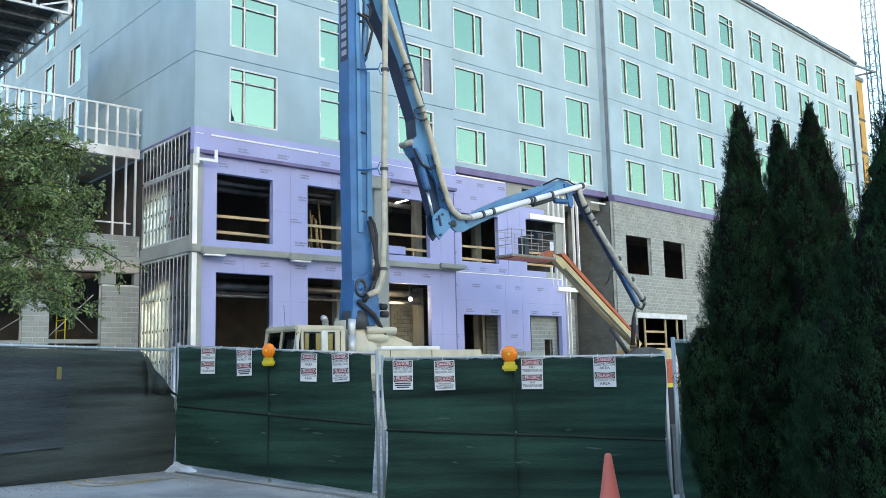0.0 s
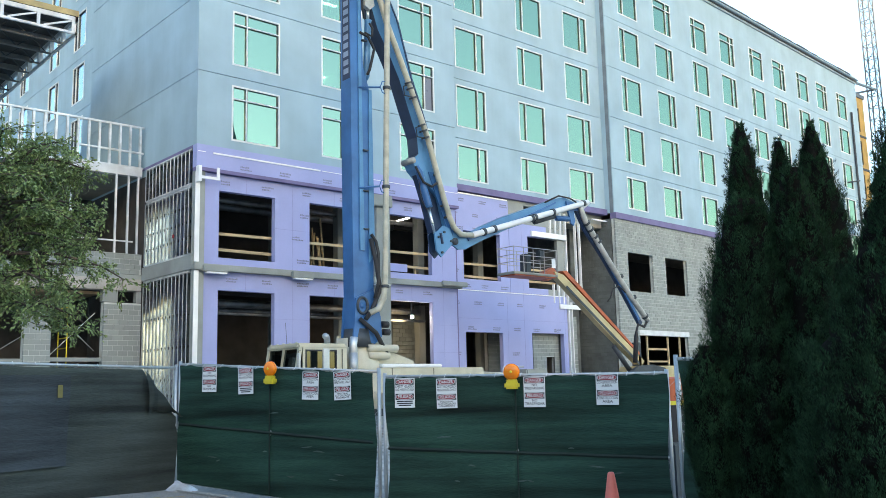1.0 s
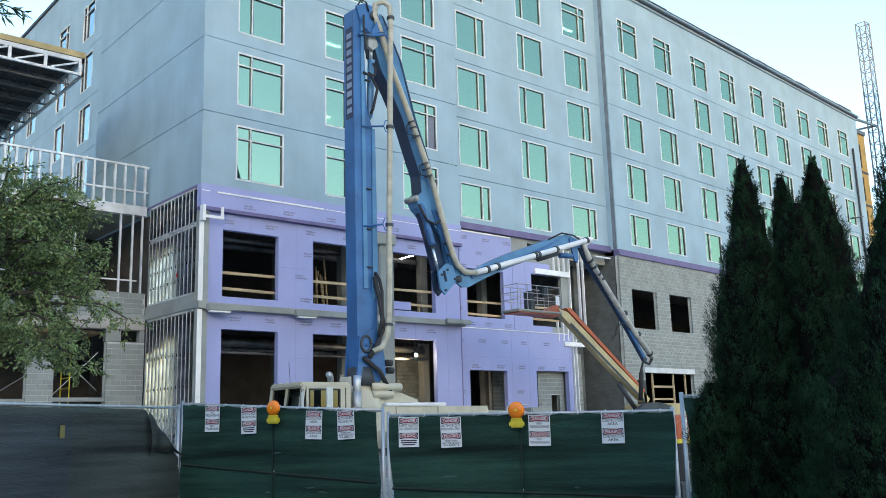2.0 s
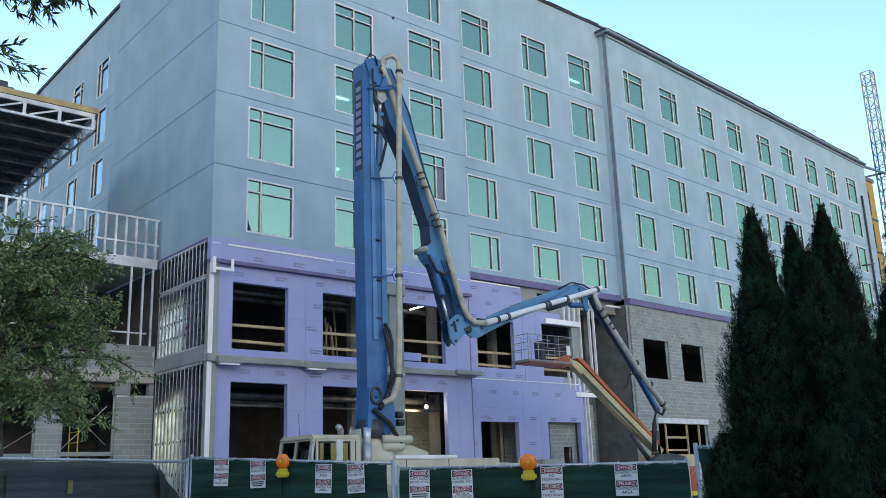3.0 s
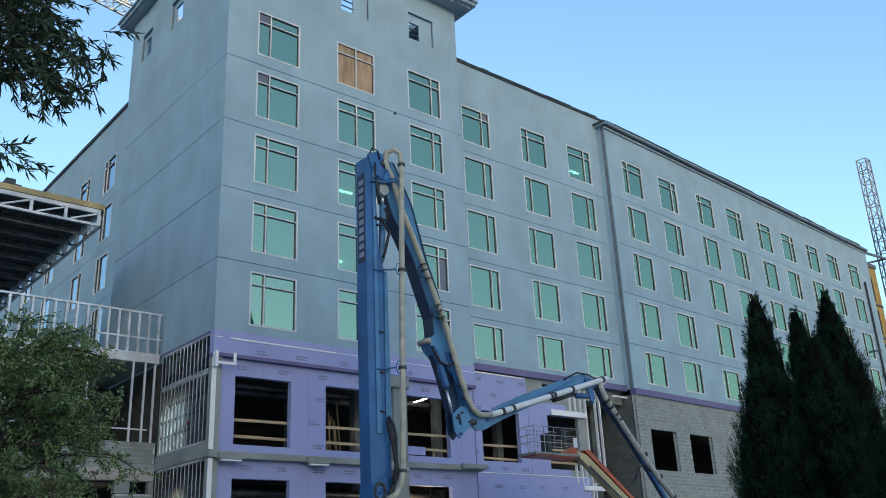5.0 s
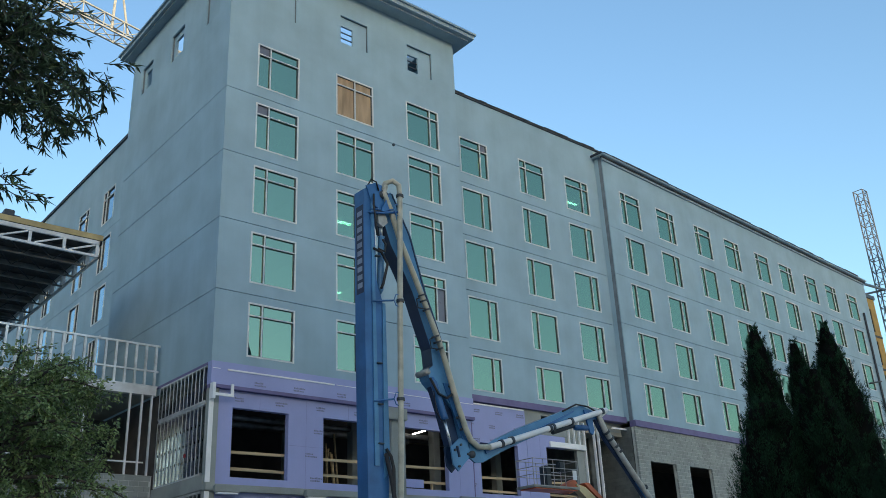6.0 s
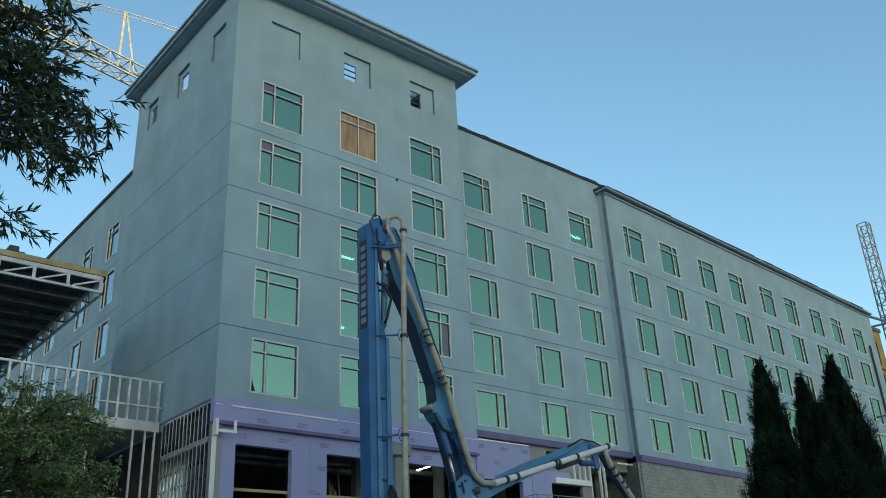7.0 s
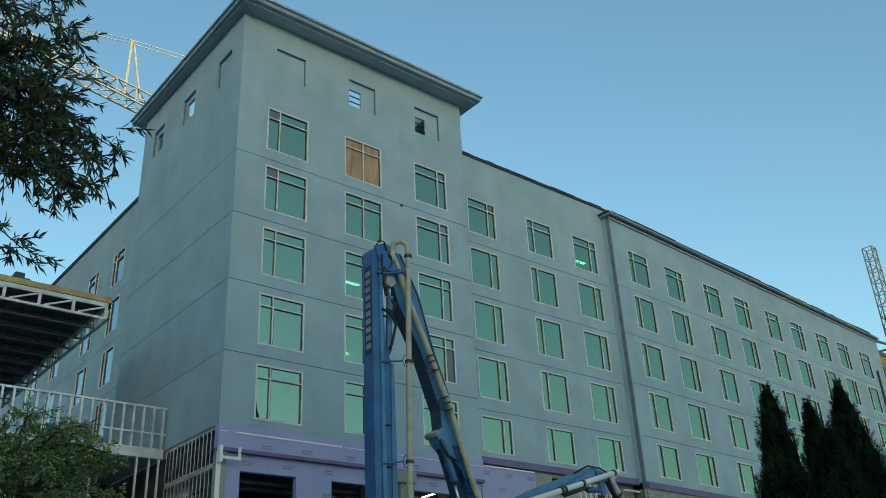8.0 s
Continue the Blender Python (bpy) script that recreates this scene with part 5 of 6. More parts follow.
part("hose", Geo().tube([(17.5, Y0 - 0.1, 15.9), (17.42, Y0 - 0.2, 15.4), (17.5, Y0 - 0.2, 14.7), (17.62, Y0 - 0.1, 14.3)], 0.035, 8), RUBBER, A, smooth=True)
riser = Geo().tube([(17.65, Y0 - 0.2, 4.1), (17.95, Y0 - 0.3, 4.25), (18.15, Y0 - 0.32, 4.6), (18.2, Y0 - 0.32, 5.0), (18.25, Y0 - 0.32, 6.0), (18.38, Y0 - 0.32, 11.0), (18.52, Y0 - 0.32, 16.0), (18.5, Y0 - 0.3, 16.45), (18.3, Y0 - 0.2, 16.62), (18.05, Y0 - 0.05, 16.5), (17.95, Y0, 16.2)], 0.1, 14)
part("delivery_pipe", riser, PIPE, A, smooth=True)
for zz in (5.0, 8.4, 11.9, 16.0):
    xx = 18.25 + (zz - 6) * 0.027
    part("pipe_coupling", Geo().tube([(xx, Y0 - 0.32, zz - 0.05), (xx, Y0 - 0.32, zz + 0.05)], 0.14, 16), DARK_STEEL, A)
for zz in (8.4, 11.9, 15.4):
    xx = 18.25 + (zz - 6) * 0.027
    part("pipe_bracket", Geo().tube([(17.4, Y0 - 0.03, zz - 0.1), (xx - 0.25, Y0 - 0.25, zz)], 0.035, 8).tube([(xx - 0.02, Y0 - 0.33, zz + 0.22), (xx - 0.2, Y0 - 0.33, zz + 0.2), (xx - 0.26, Y0 - 0.3, zz), (xx - 0.2, Y0 - 0.33, zz - 0.2), (xx - 0.02, Y0 - 0.33, zz - 0.22)], 0.02, 6), BLUE, A, smooth=True)
for zz in (6.9, 8.2, 9.6, 13.5):
    part("step_lug", Geo().box(17.55, 17.75, Y0 - 0.12, Y0, zz, zz + 0.04), DARK_STEEL, A)
part("hose", Geo().tube([(17.84, Y0 - 0.12, 14.19), (17.96, Y0 - 0.14, 14.01), (17.93, Y0 - 0.14, 13.72), (17.65, Y0 - 0.1, 13.8)], 0.04, 8), RUBBER, A, smooth=True)
part("hose", Geo().tube([(17.3, Y0 + 0.1, 16.15), (17.42, Y0 - 0.05, 16.5), (17.62, Y0 - 0.1, 16.42), (17.72, Y0 - 0.1, 16.1)], 0.03, 8), RUBBER, A, smooth=True)
part("fold_cylinder", Geo().tube([(17.84, Y0 + 0.14, 12.2), (17.88, Y0 + 0.14, 12.35), (17.97, Y0 + 0.14, 14.35), (17.97, Y0 + 0.14, 14.4)], [0.07, 0.12, 0.12, 0.14], 14), BLUE_LIGHT, A, smooth=True)
part("cylinder_rod", Geo().tube([(17.97, Y0 + 0.14, 14.4), (17.98, Y0 + 0.14, 14.9)], 0.06, 10), STEEL, A, smooth=True)
part("hinge_cap", Geo().plate([(17.72, 15.43), (17.97, 15.33), (18.1, 15.1), (18.14, 14.93), (17.93, 14.72), (17.73, 14.83)], Y0 - 0.05, Y0 + 0.12), WORN_PIPE, A, "pale grey worn hinge block")
part("stay_arm", Geo().tube([(17.3, Y0 - 0.05, 15.15), (17.8, Y0 - 0.15, 15.2), (18.45, Y0 - 0.3, 15.35)], 0.045, 8), BLUE, A, smooth=True)
part("stay_gusset", Geo().plate([(17.75, 15.25), (18.1, 15.3), (18.14, 16.1)], Y0 - 0.2, Y0 - 0.16), BLUE, A)
part("hinge_head", Geo().plate([(17.45, 15.5), (18.1, 15.3), (18.25, 15.9), (18.05, 16.35), (17.6, 16.4), (17.2, 16.2)], Y0 - 0.06, Y0), BLUE, A)
part("hinge_pin", Geo().tube([(17.95, Y0 - 0.14, 16.0), (17.95, Y1 + 0.1, 16.0)], 0.17, 20), DARK_STEEL, A, smooth=True)
# second section, coming down to the right: pale side, shade painted on the underside
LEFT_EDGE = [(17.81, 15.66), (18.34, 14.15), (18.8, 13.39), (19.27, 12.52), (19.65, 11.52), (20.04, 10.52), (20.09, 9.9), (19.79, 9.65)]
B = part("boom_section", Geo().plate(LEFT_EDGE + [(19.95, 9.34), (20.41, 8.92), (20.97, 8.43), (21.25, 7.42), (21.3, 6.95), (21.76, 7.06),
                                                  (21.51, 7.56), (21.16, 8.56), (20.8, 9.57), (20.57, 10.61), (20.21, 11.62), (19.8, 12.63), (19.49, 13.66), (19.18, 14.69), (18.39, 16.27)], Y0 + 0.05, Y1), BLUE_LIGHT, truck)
part("underside", Geo().plate([(x - 0.016, z - 0.004) for x, z in LEFT_EDGE] + [(x - 0.004, z) for x, z in reversed(LEFT_EDGE)], Y0 + 0.06, Y1 + 0.03), BLUE_DARK, B, "boom underside, its shade put into a darker blue")
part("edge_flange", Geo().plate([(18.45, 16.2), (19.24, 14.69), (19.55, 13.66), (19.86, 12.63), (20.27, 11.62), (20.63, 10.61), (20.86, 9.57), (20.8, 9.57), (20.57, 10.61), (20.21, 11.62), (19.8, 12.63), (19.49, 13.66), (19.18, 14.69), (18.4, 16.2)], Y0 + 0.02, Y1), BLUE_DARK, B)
# Darker blue fills the recess, in place of its shade.
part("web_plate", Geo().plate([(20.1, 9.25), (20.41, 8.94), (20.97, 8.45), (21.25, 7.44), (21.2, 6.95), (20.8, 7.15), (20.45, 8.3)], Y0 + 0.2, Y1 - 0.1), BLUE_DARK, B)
part("beam_flange", Geo().plate([(20.5, 9.3), (20.85, 9.3), (21.55, 7.3), (21.32, 7.3)], Y0, Y0 + 0.05), BLUE, B)
part("delivery_pipe", Geo().tube([(18.06, Y0 - 0.05, 16.4), (17.95, Y0 - 0.1, 16.05), (18.19, Y0 - 0.15, 15.47), (18.57, Y0 - 0.15, 14.4), (19.03, Y0 - 0.15, 13.45), (19.5, Y0 - 0.15, 12.45), (20.35, Y0 - 0.15, 10.52), (21.01, Y0 - 0.15, 8.51), (21.32, Y0 - 0.15, 7.71), (21.52, Y0 - 0.15, 7.34), (21.86, Y0 - 0.15, 7.12), (22.42, Y0 - 0.15, 7.15)], 0.105, 14), PIPE, B, smooth=True)
for k in (0.02, 0.07, 0.15, 0.39, 0.44, 0.50):
    p = Vector((19.5, Y0 - 0.15, 12.45)).lerp(Vector((21.01, Y0 - 0.15, 8.51)), k)
    d = Vector((1.51, 0, -3.94)).normalized()
    part("pipe_coupling", Geo().tube([p - d * 0.03, p + d * 0.03], 0.15, 14), DARK_STEEL, B)
for k in (0.08, 0.44):
    p = Vector((19.5, Y0 - 0.15, 12.45)).lerp(Vector((21.01, Y0 - 0.15, 8.51)), k)
    part("pipe_bracket", Geo().tube([p + Vector((0.0, -0.1, 0.22)), p + Vector((-0.26, 0.1, 0.1)), p + Vector((-0.2, 0.1, -0.22)), p + Vector((0.08, -0.08, -0.28))], 0.025, 6), DARK_STEEL, B, smooth=True)
part("lever_boss", Geo().tube([(19.8, Y0 - 0.02, 9.62), (19.8, Y1, 9.62)], 0.11, 14), WORN_PIPE, B, smooth=True)
part("hose", Geo().tube([(19.85, Y0 - 0.05, 9.4), (20.15, Y0 - 0.12, 8.85), (20.5, Y0 - 0.16, 8.72), (20.95, Y0 - 0.1, 9.0)], 0.045, 8), RUBBER, B, smooth=True)
part("hose", Geo().tube([(20.02, Y0 - 0.02, 8.95), (20.08, Y0 - 0.06, 8.2), (20.32, Y0 - 0.05, 7.9)], 0.02, 6), RUBBER, B, smooth=True)
part("fold_cylinder", Geo().tube([(19.98, Y0 + 0.05, 9.45), (20.1, Y0 + 0.05, 9.25), (20.5, Y0 + 0.05, 8.1), (20.53, Y0 + 0.05, 8.0)], [0.08, 0.13, 0.13, 0.15], 14), BLUE, B, smooth=True)
part("cylinder_rod", Geo().tube([(20.52, Y0 + 0.05, 8.0), (20.8, Y0 + 0.05, 6.95)], 0.05, 10), STEEL, B, smooth=True)
part("elbow_plate", Geo().plate([(20.68, 7.05), (21.09, 7.38), (21.41, 7.32), (21.61, 6.82), (21.24, 6.49), (20.98, 6.23), (20.76, 6.45)], Y0 - 0.05, Y0 + 0.02), BLUE_LIGHT, B)
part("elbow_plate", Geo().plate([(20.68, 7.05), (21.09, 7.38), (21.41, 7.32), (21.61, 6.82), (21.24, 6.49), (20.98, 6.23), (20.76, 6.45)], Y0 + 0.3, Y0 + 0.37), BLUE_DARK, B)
# Dark tube stands in for the darkness of the plate's oval slot.
part("elbow_link", Geo().tube([(20.95, Y0 - 0.05, 7.1), (21.04, Y0 - 0.05, 6.72)], 0.055, 10), BLUE_DARK, B)
for xx, zz in ((20.85, 6.95), (21.45, 6.85), (21.12, 7.15), (21.0, 6.4), (20.75, 9.2), (21.05, 8.1), (21.2, 7.7)):
    part("bolt", Geo().tube([(xx, Y0 - 0.1, zz), (xx, Y0, zz)], 0.045, 10), DARK_STEEL, B)
part("hinge_pin", Geo().tube([(21.62, Y0 - 0.12, 6.85), (21.62, Y1, 6.85)], 0.13, 18), DARK_STEEL, B, smooth=True)
# third section, nearly level
C = part("boom_section", Geo().plate([(21.89, 6.86), (23.22, 7.62), (24.45, 8.13), (26.08, 8.7), (27.11, 9.09), (27.81, 9.27), (28.5, 9.12), (29.02, 9.04), (28.83, 8.92), (27.75, 8.66), (27.05, 8.5), (24.4, 7.57), (23.18, 7.07), (22.29, 6.66)], Y0 + 0.05, Y1 - 0.2), BLUE_LIGHT, truck)
part("hinge_head", Geo().plate([(21.55, 7.34), (22.23, 7.08), (22.2, 6.62), (21.81, 6.57), (21.55, 6.72)], Y0 - 0.04, Y0 + 0.04), BLUE_LIGHT, C)
part("beam_flange", Geo().plate([(22.4, 6.95), (25.5, 8.1), (27.3, 8.95), (27.3, 9.02), (25.45, 8.22), (22.3, 7.1)], Y0 + 0.0, Y0 + 0.05), BLUE, C)
part("delivery_pipe", Geo().tube([(22.42, Y0 - 0.15, 7.15), (23.0, Y0 - 0.15, 7.32), (28.98, Y0 - 0.15, 9.14), (29.12, Y0 - 0.15, 9.18)], 0.115, 14), SIGN, C, smooth=True)
for k in (0.0, 0.09, 0.44, 0.47, 0.65, 0.97):
    p = Vector((23.0, Y0 - 0.15, 7.32)).lerp(Vector((28.98, Y0 - 0.15, 9.14)), k)
    d = Vector((5.98, 0, 1.82)).normalized()
    part("pipe_coupling", Geo().tube([p - d * 0.06, p + d * 0.06], 0.15, 14), DARK_STEEL, C)
part("hose", Geo().tube([(26.6, Y0 - 0.02, 8.9), (27.4, Y0 - 0.06, 9.26), (28.1, Y0 - 0.06, 9.24), (28.6, Y0 - 0.06, 9.08)], 0.035, 8), RUBBER, C, smooth=True)
part("fold_cylinder", Geo().tube([(26.0, Y0 + 0.05, 8.05), (27.2, Y0 + 0.05, 8.42)], 0.11, 12), DARK_STEEL, C, smooth=True)
part("fold_cylinder", Geo().tube([(27.25, Y0 - 0.02, 8.32), (27.95, Y0 - 0.02, 8.36)], 0.11, 12), BLUE, C, smooth=True)
part("hinge_plate", Geo().plate([(28.0, 8.7), (28.15, 8.2), (28.3, 8.12), (28.4, 8.3), (28.35, 8.75), (28.9, 8.8), (28.98, 9.05), (27.9, 9.1)], Y0 - 0.03, Y0 + 0.05), BLUE, C)
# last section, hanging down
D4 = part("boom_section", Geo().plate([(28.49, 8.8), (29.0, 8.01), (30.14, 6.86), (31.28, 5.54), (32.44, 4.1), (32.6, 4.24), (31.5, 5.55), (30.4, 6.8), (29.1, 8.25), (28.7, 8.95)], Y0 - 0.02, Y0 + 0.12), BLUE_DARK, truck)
part("beam_flange", Geo().plate([(30.6, 6.36), (31.35, 5.5), (32.3, 4.33), (32.42, 4.4), (31.45, 5.6), (30.75, 6.42)], Y0 - 0.06, Y0 - 0.02), BLUE, D4)
part("delivery_pipe", Geo().tube([(29.0, Y0 - 0.12, 9.1), (28.68, Y0 - 0.12, 8.85), (28.94, Y0 - 0.12, 8.35), (30.54, Y0 - 0.12, 6.57), (31.88, Y0 - 0.12, 5.2), (32.75, Y0 - 0.12, 4.43), (32.85, Y0 - 0.12, 4.34)], 0.12, 14), WORN_PIPE, D4, smooth=True)
for k in (0.02, 0.08, 0.15, 0.2, 0.56, 0.78, 0.98):
    p = Vector((28.94, Y0 - 0.12, 8.35)).lerp(Vector((32.75, Y0 - 0.12, 4.43)), k)
    d = Vector((3.81, 0, -3.92)).normalized()
    part("pipe_coupling", Geo().tube([p - d * 0.05, p + d * 0.05], 0.15, 14), DARK_STEEL, D4)
part("end_hose", Geo().tube([(32.85, Y0 - 0.12, 4.34), (32.6, Y0 - 0.1, 4.05), (32.2, Y0 - 0.08, 4.15), (32.1, Y0 - 0.05, 3.85), (32.06, Y0 - 0.05, 3.6), (31.95, Y0, 2.5)], [0.06, 0.06, 0.05, 0.05, 0.1, 0.1], 10), RUBBER, D4, smooth=True)
part("hose", Geo().tube([(31.4, Y0 - 0.1, 5.5), (30.9, Y0 - 0.15, 5.75), (30.5, Y0 - 0.15, 5.6), (30.3, Y0 - 0.15, 5.2), (30.1, Y0 - 0.15, 5.05)], 0.03, 6), RUBBER, D4, smooth=True)

# ---- boom lift ----
lift = thing("boom_lift", (37, 27.3, 0.15), "cream and orange telescopic boom lift with a raised basket", "lift")
LY = 27.0
part("lift_boom", Geo().plate([(30.4, 6.7), (30.6, 6.4), (33.5, 4.32), (36.4, 2.4), (36.7, 2.7), (33.7, 4.72), (31.0, 6.58)], LY, LY + 0.3), LIFT_CREAM, lift)
part("boom_cover", Geo().plate([(30.9, 6.75), (31.1, 6.6), (36.3, 2.98), (36.33, 3.1), (31.2, 6.78)], LY - 0.03, LY + 0.33), ORANGE, lift)
part("boom_groove", Geo().plate([(31.2, 6.1), (36.3, 2.62), (36.25, 2.5), (31.1, 6.02)], LY - 0.02, LY), DARK_STEEL, lift)
part("lift_cylinder", Geo().tube([(34.6, LY + 0.2, 3.4), (36.1, LY + 0.2, 1.9)], 0.12, 12), DARK_STEEL, lift, smooth=True)
part("basket_arm", Geo().plate([(29.3, 6.45), (30.4, 6.9), (30.7, 6.5), (30.0, 6.25)], LY + 0.05, LY + 0.35), ORANGE, lift)
basket = part("basket_floor", Geo().soft_box(27.3, 30.1, 26.5, 27.6, 6.36, 6.46, 0.03), CONCRETE, lift)
part("basket_skirt", Geo().box(27.45, 30.0, 26.6, 27.5, 6.31, 6.36), ORANGE, basket)
for zz in (6.9, 7.2, 7.55):
    part("basket_rail", Geo().tube([(27.34, 26.55, zz - 0.02), (30.06, 26.55, zz), (30.06, 27.55, zz), (27.34, 27.55, zz - 0.02), (27.34, 26.55, zz - 0.02)], 0.017, 8), DARK_RAIL, basket)
for xx in (27.34, 27.95, 28.55, 29.25, 30.06):
    for yy in (26.55, 27.55):
        part("basket_post", Geo().tube([(xx, yy, 6.4), (xx, yy, 7.55)], 0.017, 8), DARK_RAIL, basket)
part("control_box", Geo().soft_box(29.0, 29.35, 26.6, 26.85, 7.1, 7.5, 0.04), DARK_STEEL, basket)
part("tool_box", Geo().soft_box(28.45, 28.8, 26.9, 27.3, 6.45, 7.35, 0.04), DARK_STEEL, basket)
part("gate_plate", Geo().box(29.7, 29.95, 26.52, 26.53, 6.75, 7.15), SIGN, basket)
part("turntable", Geo().soft_box(35.2, 39.6, 26.4, 28.2, 1.2, 2.0, 0.08), LIFT_CREAM, lift)
part("counterweight", Geo().soft_box(36.0, 38.6, 26.5, 28.1, 1.95, 2.45, 0.08), LIFT_CREAM, lift)
part("engine_hood", Geo().plate([(34.3, 2.0), (37.6, 1.9), (37.4, 2.35), (36.4, 2.5), (35.4, 2.45)], 26.3, 26.5), DARK_STEEL, lift)
part("tower_post", Geo().soft_box(36.2, 36.5, LY, LY + 0.4, 2.0, 3.6, 0.04), DARK_STEEL, lift)
part("lift_chassis", Geo().soft_box(34.4, 39.8, 26.2, 28.4, 0.6, 1.2, 0.05), ORANGE, lift)
for xx in (35.0, 39.2):
    for yy in (26.1, 28.5):
        part("wheel", Geo().tube([(xx, yy - 0.18, 0.6), (xx, yy + 0.18, 0.6)], 0.45, 22), RUBBER, lift, smooth=True)

# small plant standing behind the fence
gen = thing("generator", (27.4, 26, 0.15), "grey generator box with a roll bar", "generator")
part("generator_body", Geo().soft_box(26.9, 28.1, 25.6, 26.4, 0.6, 2.3, 0.05), CONCRETE, gen)
part("generator_skid", Geo().box(26.7, 28.3, 25.6, 26.4, 0.15, 0.6), DARK_STEEL, gen)
part("roll_bar", Geo().tube([(25.6, 25.7, 1.2), (25.6, 25.7, 2.25), (25.7, 25.7, 2.4), (26.8, 25.7, 2.4)], 0.04, 8), GALV, gen)
part("skid_rail", Geo().box(25.4, 26.9, 25.6, 26.4, 0.15, 1.9), ORANGE, gen)


# ---- cranes and the yellow block beyond ----
def lattice(parent, a, b, side, bay, r, mat, seed=0):
    """A square lattice mast or jib from a to b: chords, struts and diagonals."""
    a, b = Vector(a), Vector(b)
    d = (b - a).normalized()
    u = d.cross(Vector((0, 0, 1)))
    u = Vector((1, 0, 0)) if u.length < 0.1 else u.normalized()
    w = u.cross(d).normalized()
    cs = [(u * i + w * j) * side / 2 for i, j in ((-1, -1), (1, -1), (1, 1), (-1, 1))]
    for c in cs:
        part("chord", Geo().beam(a + c, b + c, r, r), mat, parent)
    n = max(1, round((b - a).length / bay))
    s = Geo()
    for k in range(n + 1):
        p = a.lerp(b, k / n)
        for i in range(4):
            s.beam(p + cs[i], p + cs[(i + 1) % 4], r * 0.6, r * 0.6)
            if k < n:
                p2 = a.lerp(b, (k + 1) / n)
                s.beam(p + cs[i], p2 + cs[(i + 1) % 4], r * 0.5, r * 0.5)
    part("lattice", s, mat, parent)


mast = thing("hoist_mast", (88.0, 35.7, 0.15), "slender steel lattice mast beyond the wing", "mast")
lattice(mast, (88.0, 35.7, 0.15), (88.0, 35.7, 40.2), 0.95, 1.25, 0.10, MAST_GREY)
part("mast_tie", Geo().beam((78.3, 33.4, 27.5), (87.5, 35.4, 29.3), 0.18, 0.18).beam((80.5, 36.5, 27.3), (87.5, 35.4, 29.3), 0.18, 0.18), MAST_GREY, mast)
crane = thing("tower_crane", (60, 96.5, 0.15), "pale tower crane far behind the building", "crane")
lattice(crane, (60, 96.5, 0.15), (60, 96.5, 68), 2.0, 2.5, 0.2, CRANE)
lattice(crane, (4.0, 84.2, 66.2), (60, 96.5, 66.2), 1.9, 2.6, 0.17, CRANE)
part("king_post", Geo().beam((28.4, 89.3, 66.0), (28.5, 89.3, 74.0), 0.25, 0.25).beam((30.4, 89.6, 66.2), (28.7, 89.3, 74.0), 0.2, 0.2), CRANE, crane)
for lift_z in (0.0, -0.5):
    part("pendant", Geo().beam((28.5, 89.3, 74.0 + lift_z), (1.6, 83.5, 64.7 + lift_z), 0.08, 0.08), CRANE, crane)
    part("pendant", Geo().beam((28.5, 89.3, 74.0 + lift_z), (51.7, 78.0, 67.4 + lift_z), 0.08, 0.08), CRANE, crane)
part("trolley", Geo().box(16.5, 18.5, 86.4, 88.2, 66.5, 67.4), DARK_STEEL, crane)

yellow = thing("yellow_block", (80, 36, 0.15), "unfinished block clad in yellow sheathing beyond the wing", "building")
panels = [(78.95, 80.1, 23.4 - 3.05 * k, 25.6 - 3.05 * k) for k in range(6)]
part("yellow_wall", Geo().wall(78.6, 81.1, 0.1, 26.6, 0.3, panels), YELLOW_WALL, yellow, at=Matrix.Translation((0, 34.0, 0)))
part("yellow_wall", Geo().box(80.85, 81.1, 34.302, 48, 0.1, 26.6), YELLOW_WALL, yellow)
part("back_wall", Geo().box(78.6, 80.84, 47.7, 48, 0.1, 26.6), YELLOW_WALL, yellow)
part("parapet_cap", Geo().box(78.55, 81.2, 33.88, 48.1, 26.6, 26.95), MAST_GREY, yellow)
for a, b, c, d in panels:
    part("boarded_opening", Geo().box(a + 0.06, b - 0.06, 34.1, 34.14, c + 0.06, d - 0.06), YELLOW_WALL, yellow)
    part("dark_edge", Geo().wall(a, b, c, d, 0.05, [(a + 0.07, b - 0.07, c + 0.07, d - 0.07)]), COPING, yellow, at=Matrix.Translation((0, 34.04, 0)))
    part("paper_notice", Geo().box(a + 0.45, a + 0.7, 34.09, 34.098, c + 0.95, c + 1.4), SIGN, yellow)
    part("storey_band", Geo().box(78.62, 81.12, 33.96, 33.998, c - 0.5, c - 0.3), COPING, yellow)
part("downpipe", Geo().tube([(76.7, 33.2, 24.4), (76.7, 33.2, 0.2)], 0.09, 10), COPING, hotel, smooth=True)
part("downpipe_arm", Geo().tube([(74.6, 33.05, 17.9), (76.7, 33.05, 18.3)], 0.06, 8), COPING, hotel)

# plain unseen blocks, added: south keeps the low sun off, west dims sky glow
tagged(part("wall_south", Geo().box(-120, 25, -168, -150, 0.1, 52), CONCRETE), "unseen far block added to keep the low sun off", "building", kind="structure")
tagged(part("wall_west", Geo().box(-120, -104, -149.9, 90, 0.1, 42), CONCRETE), "unseen far block added to dim the western sky glow", "building", kind="structure")


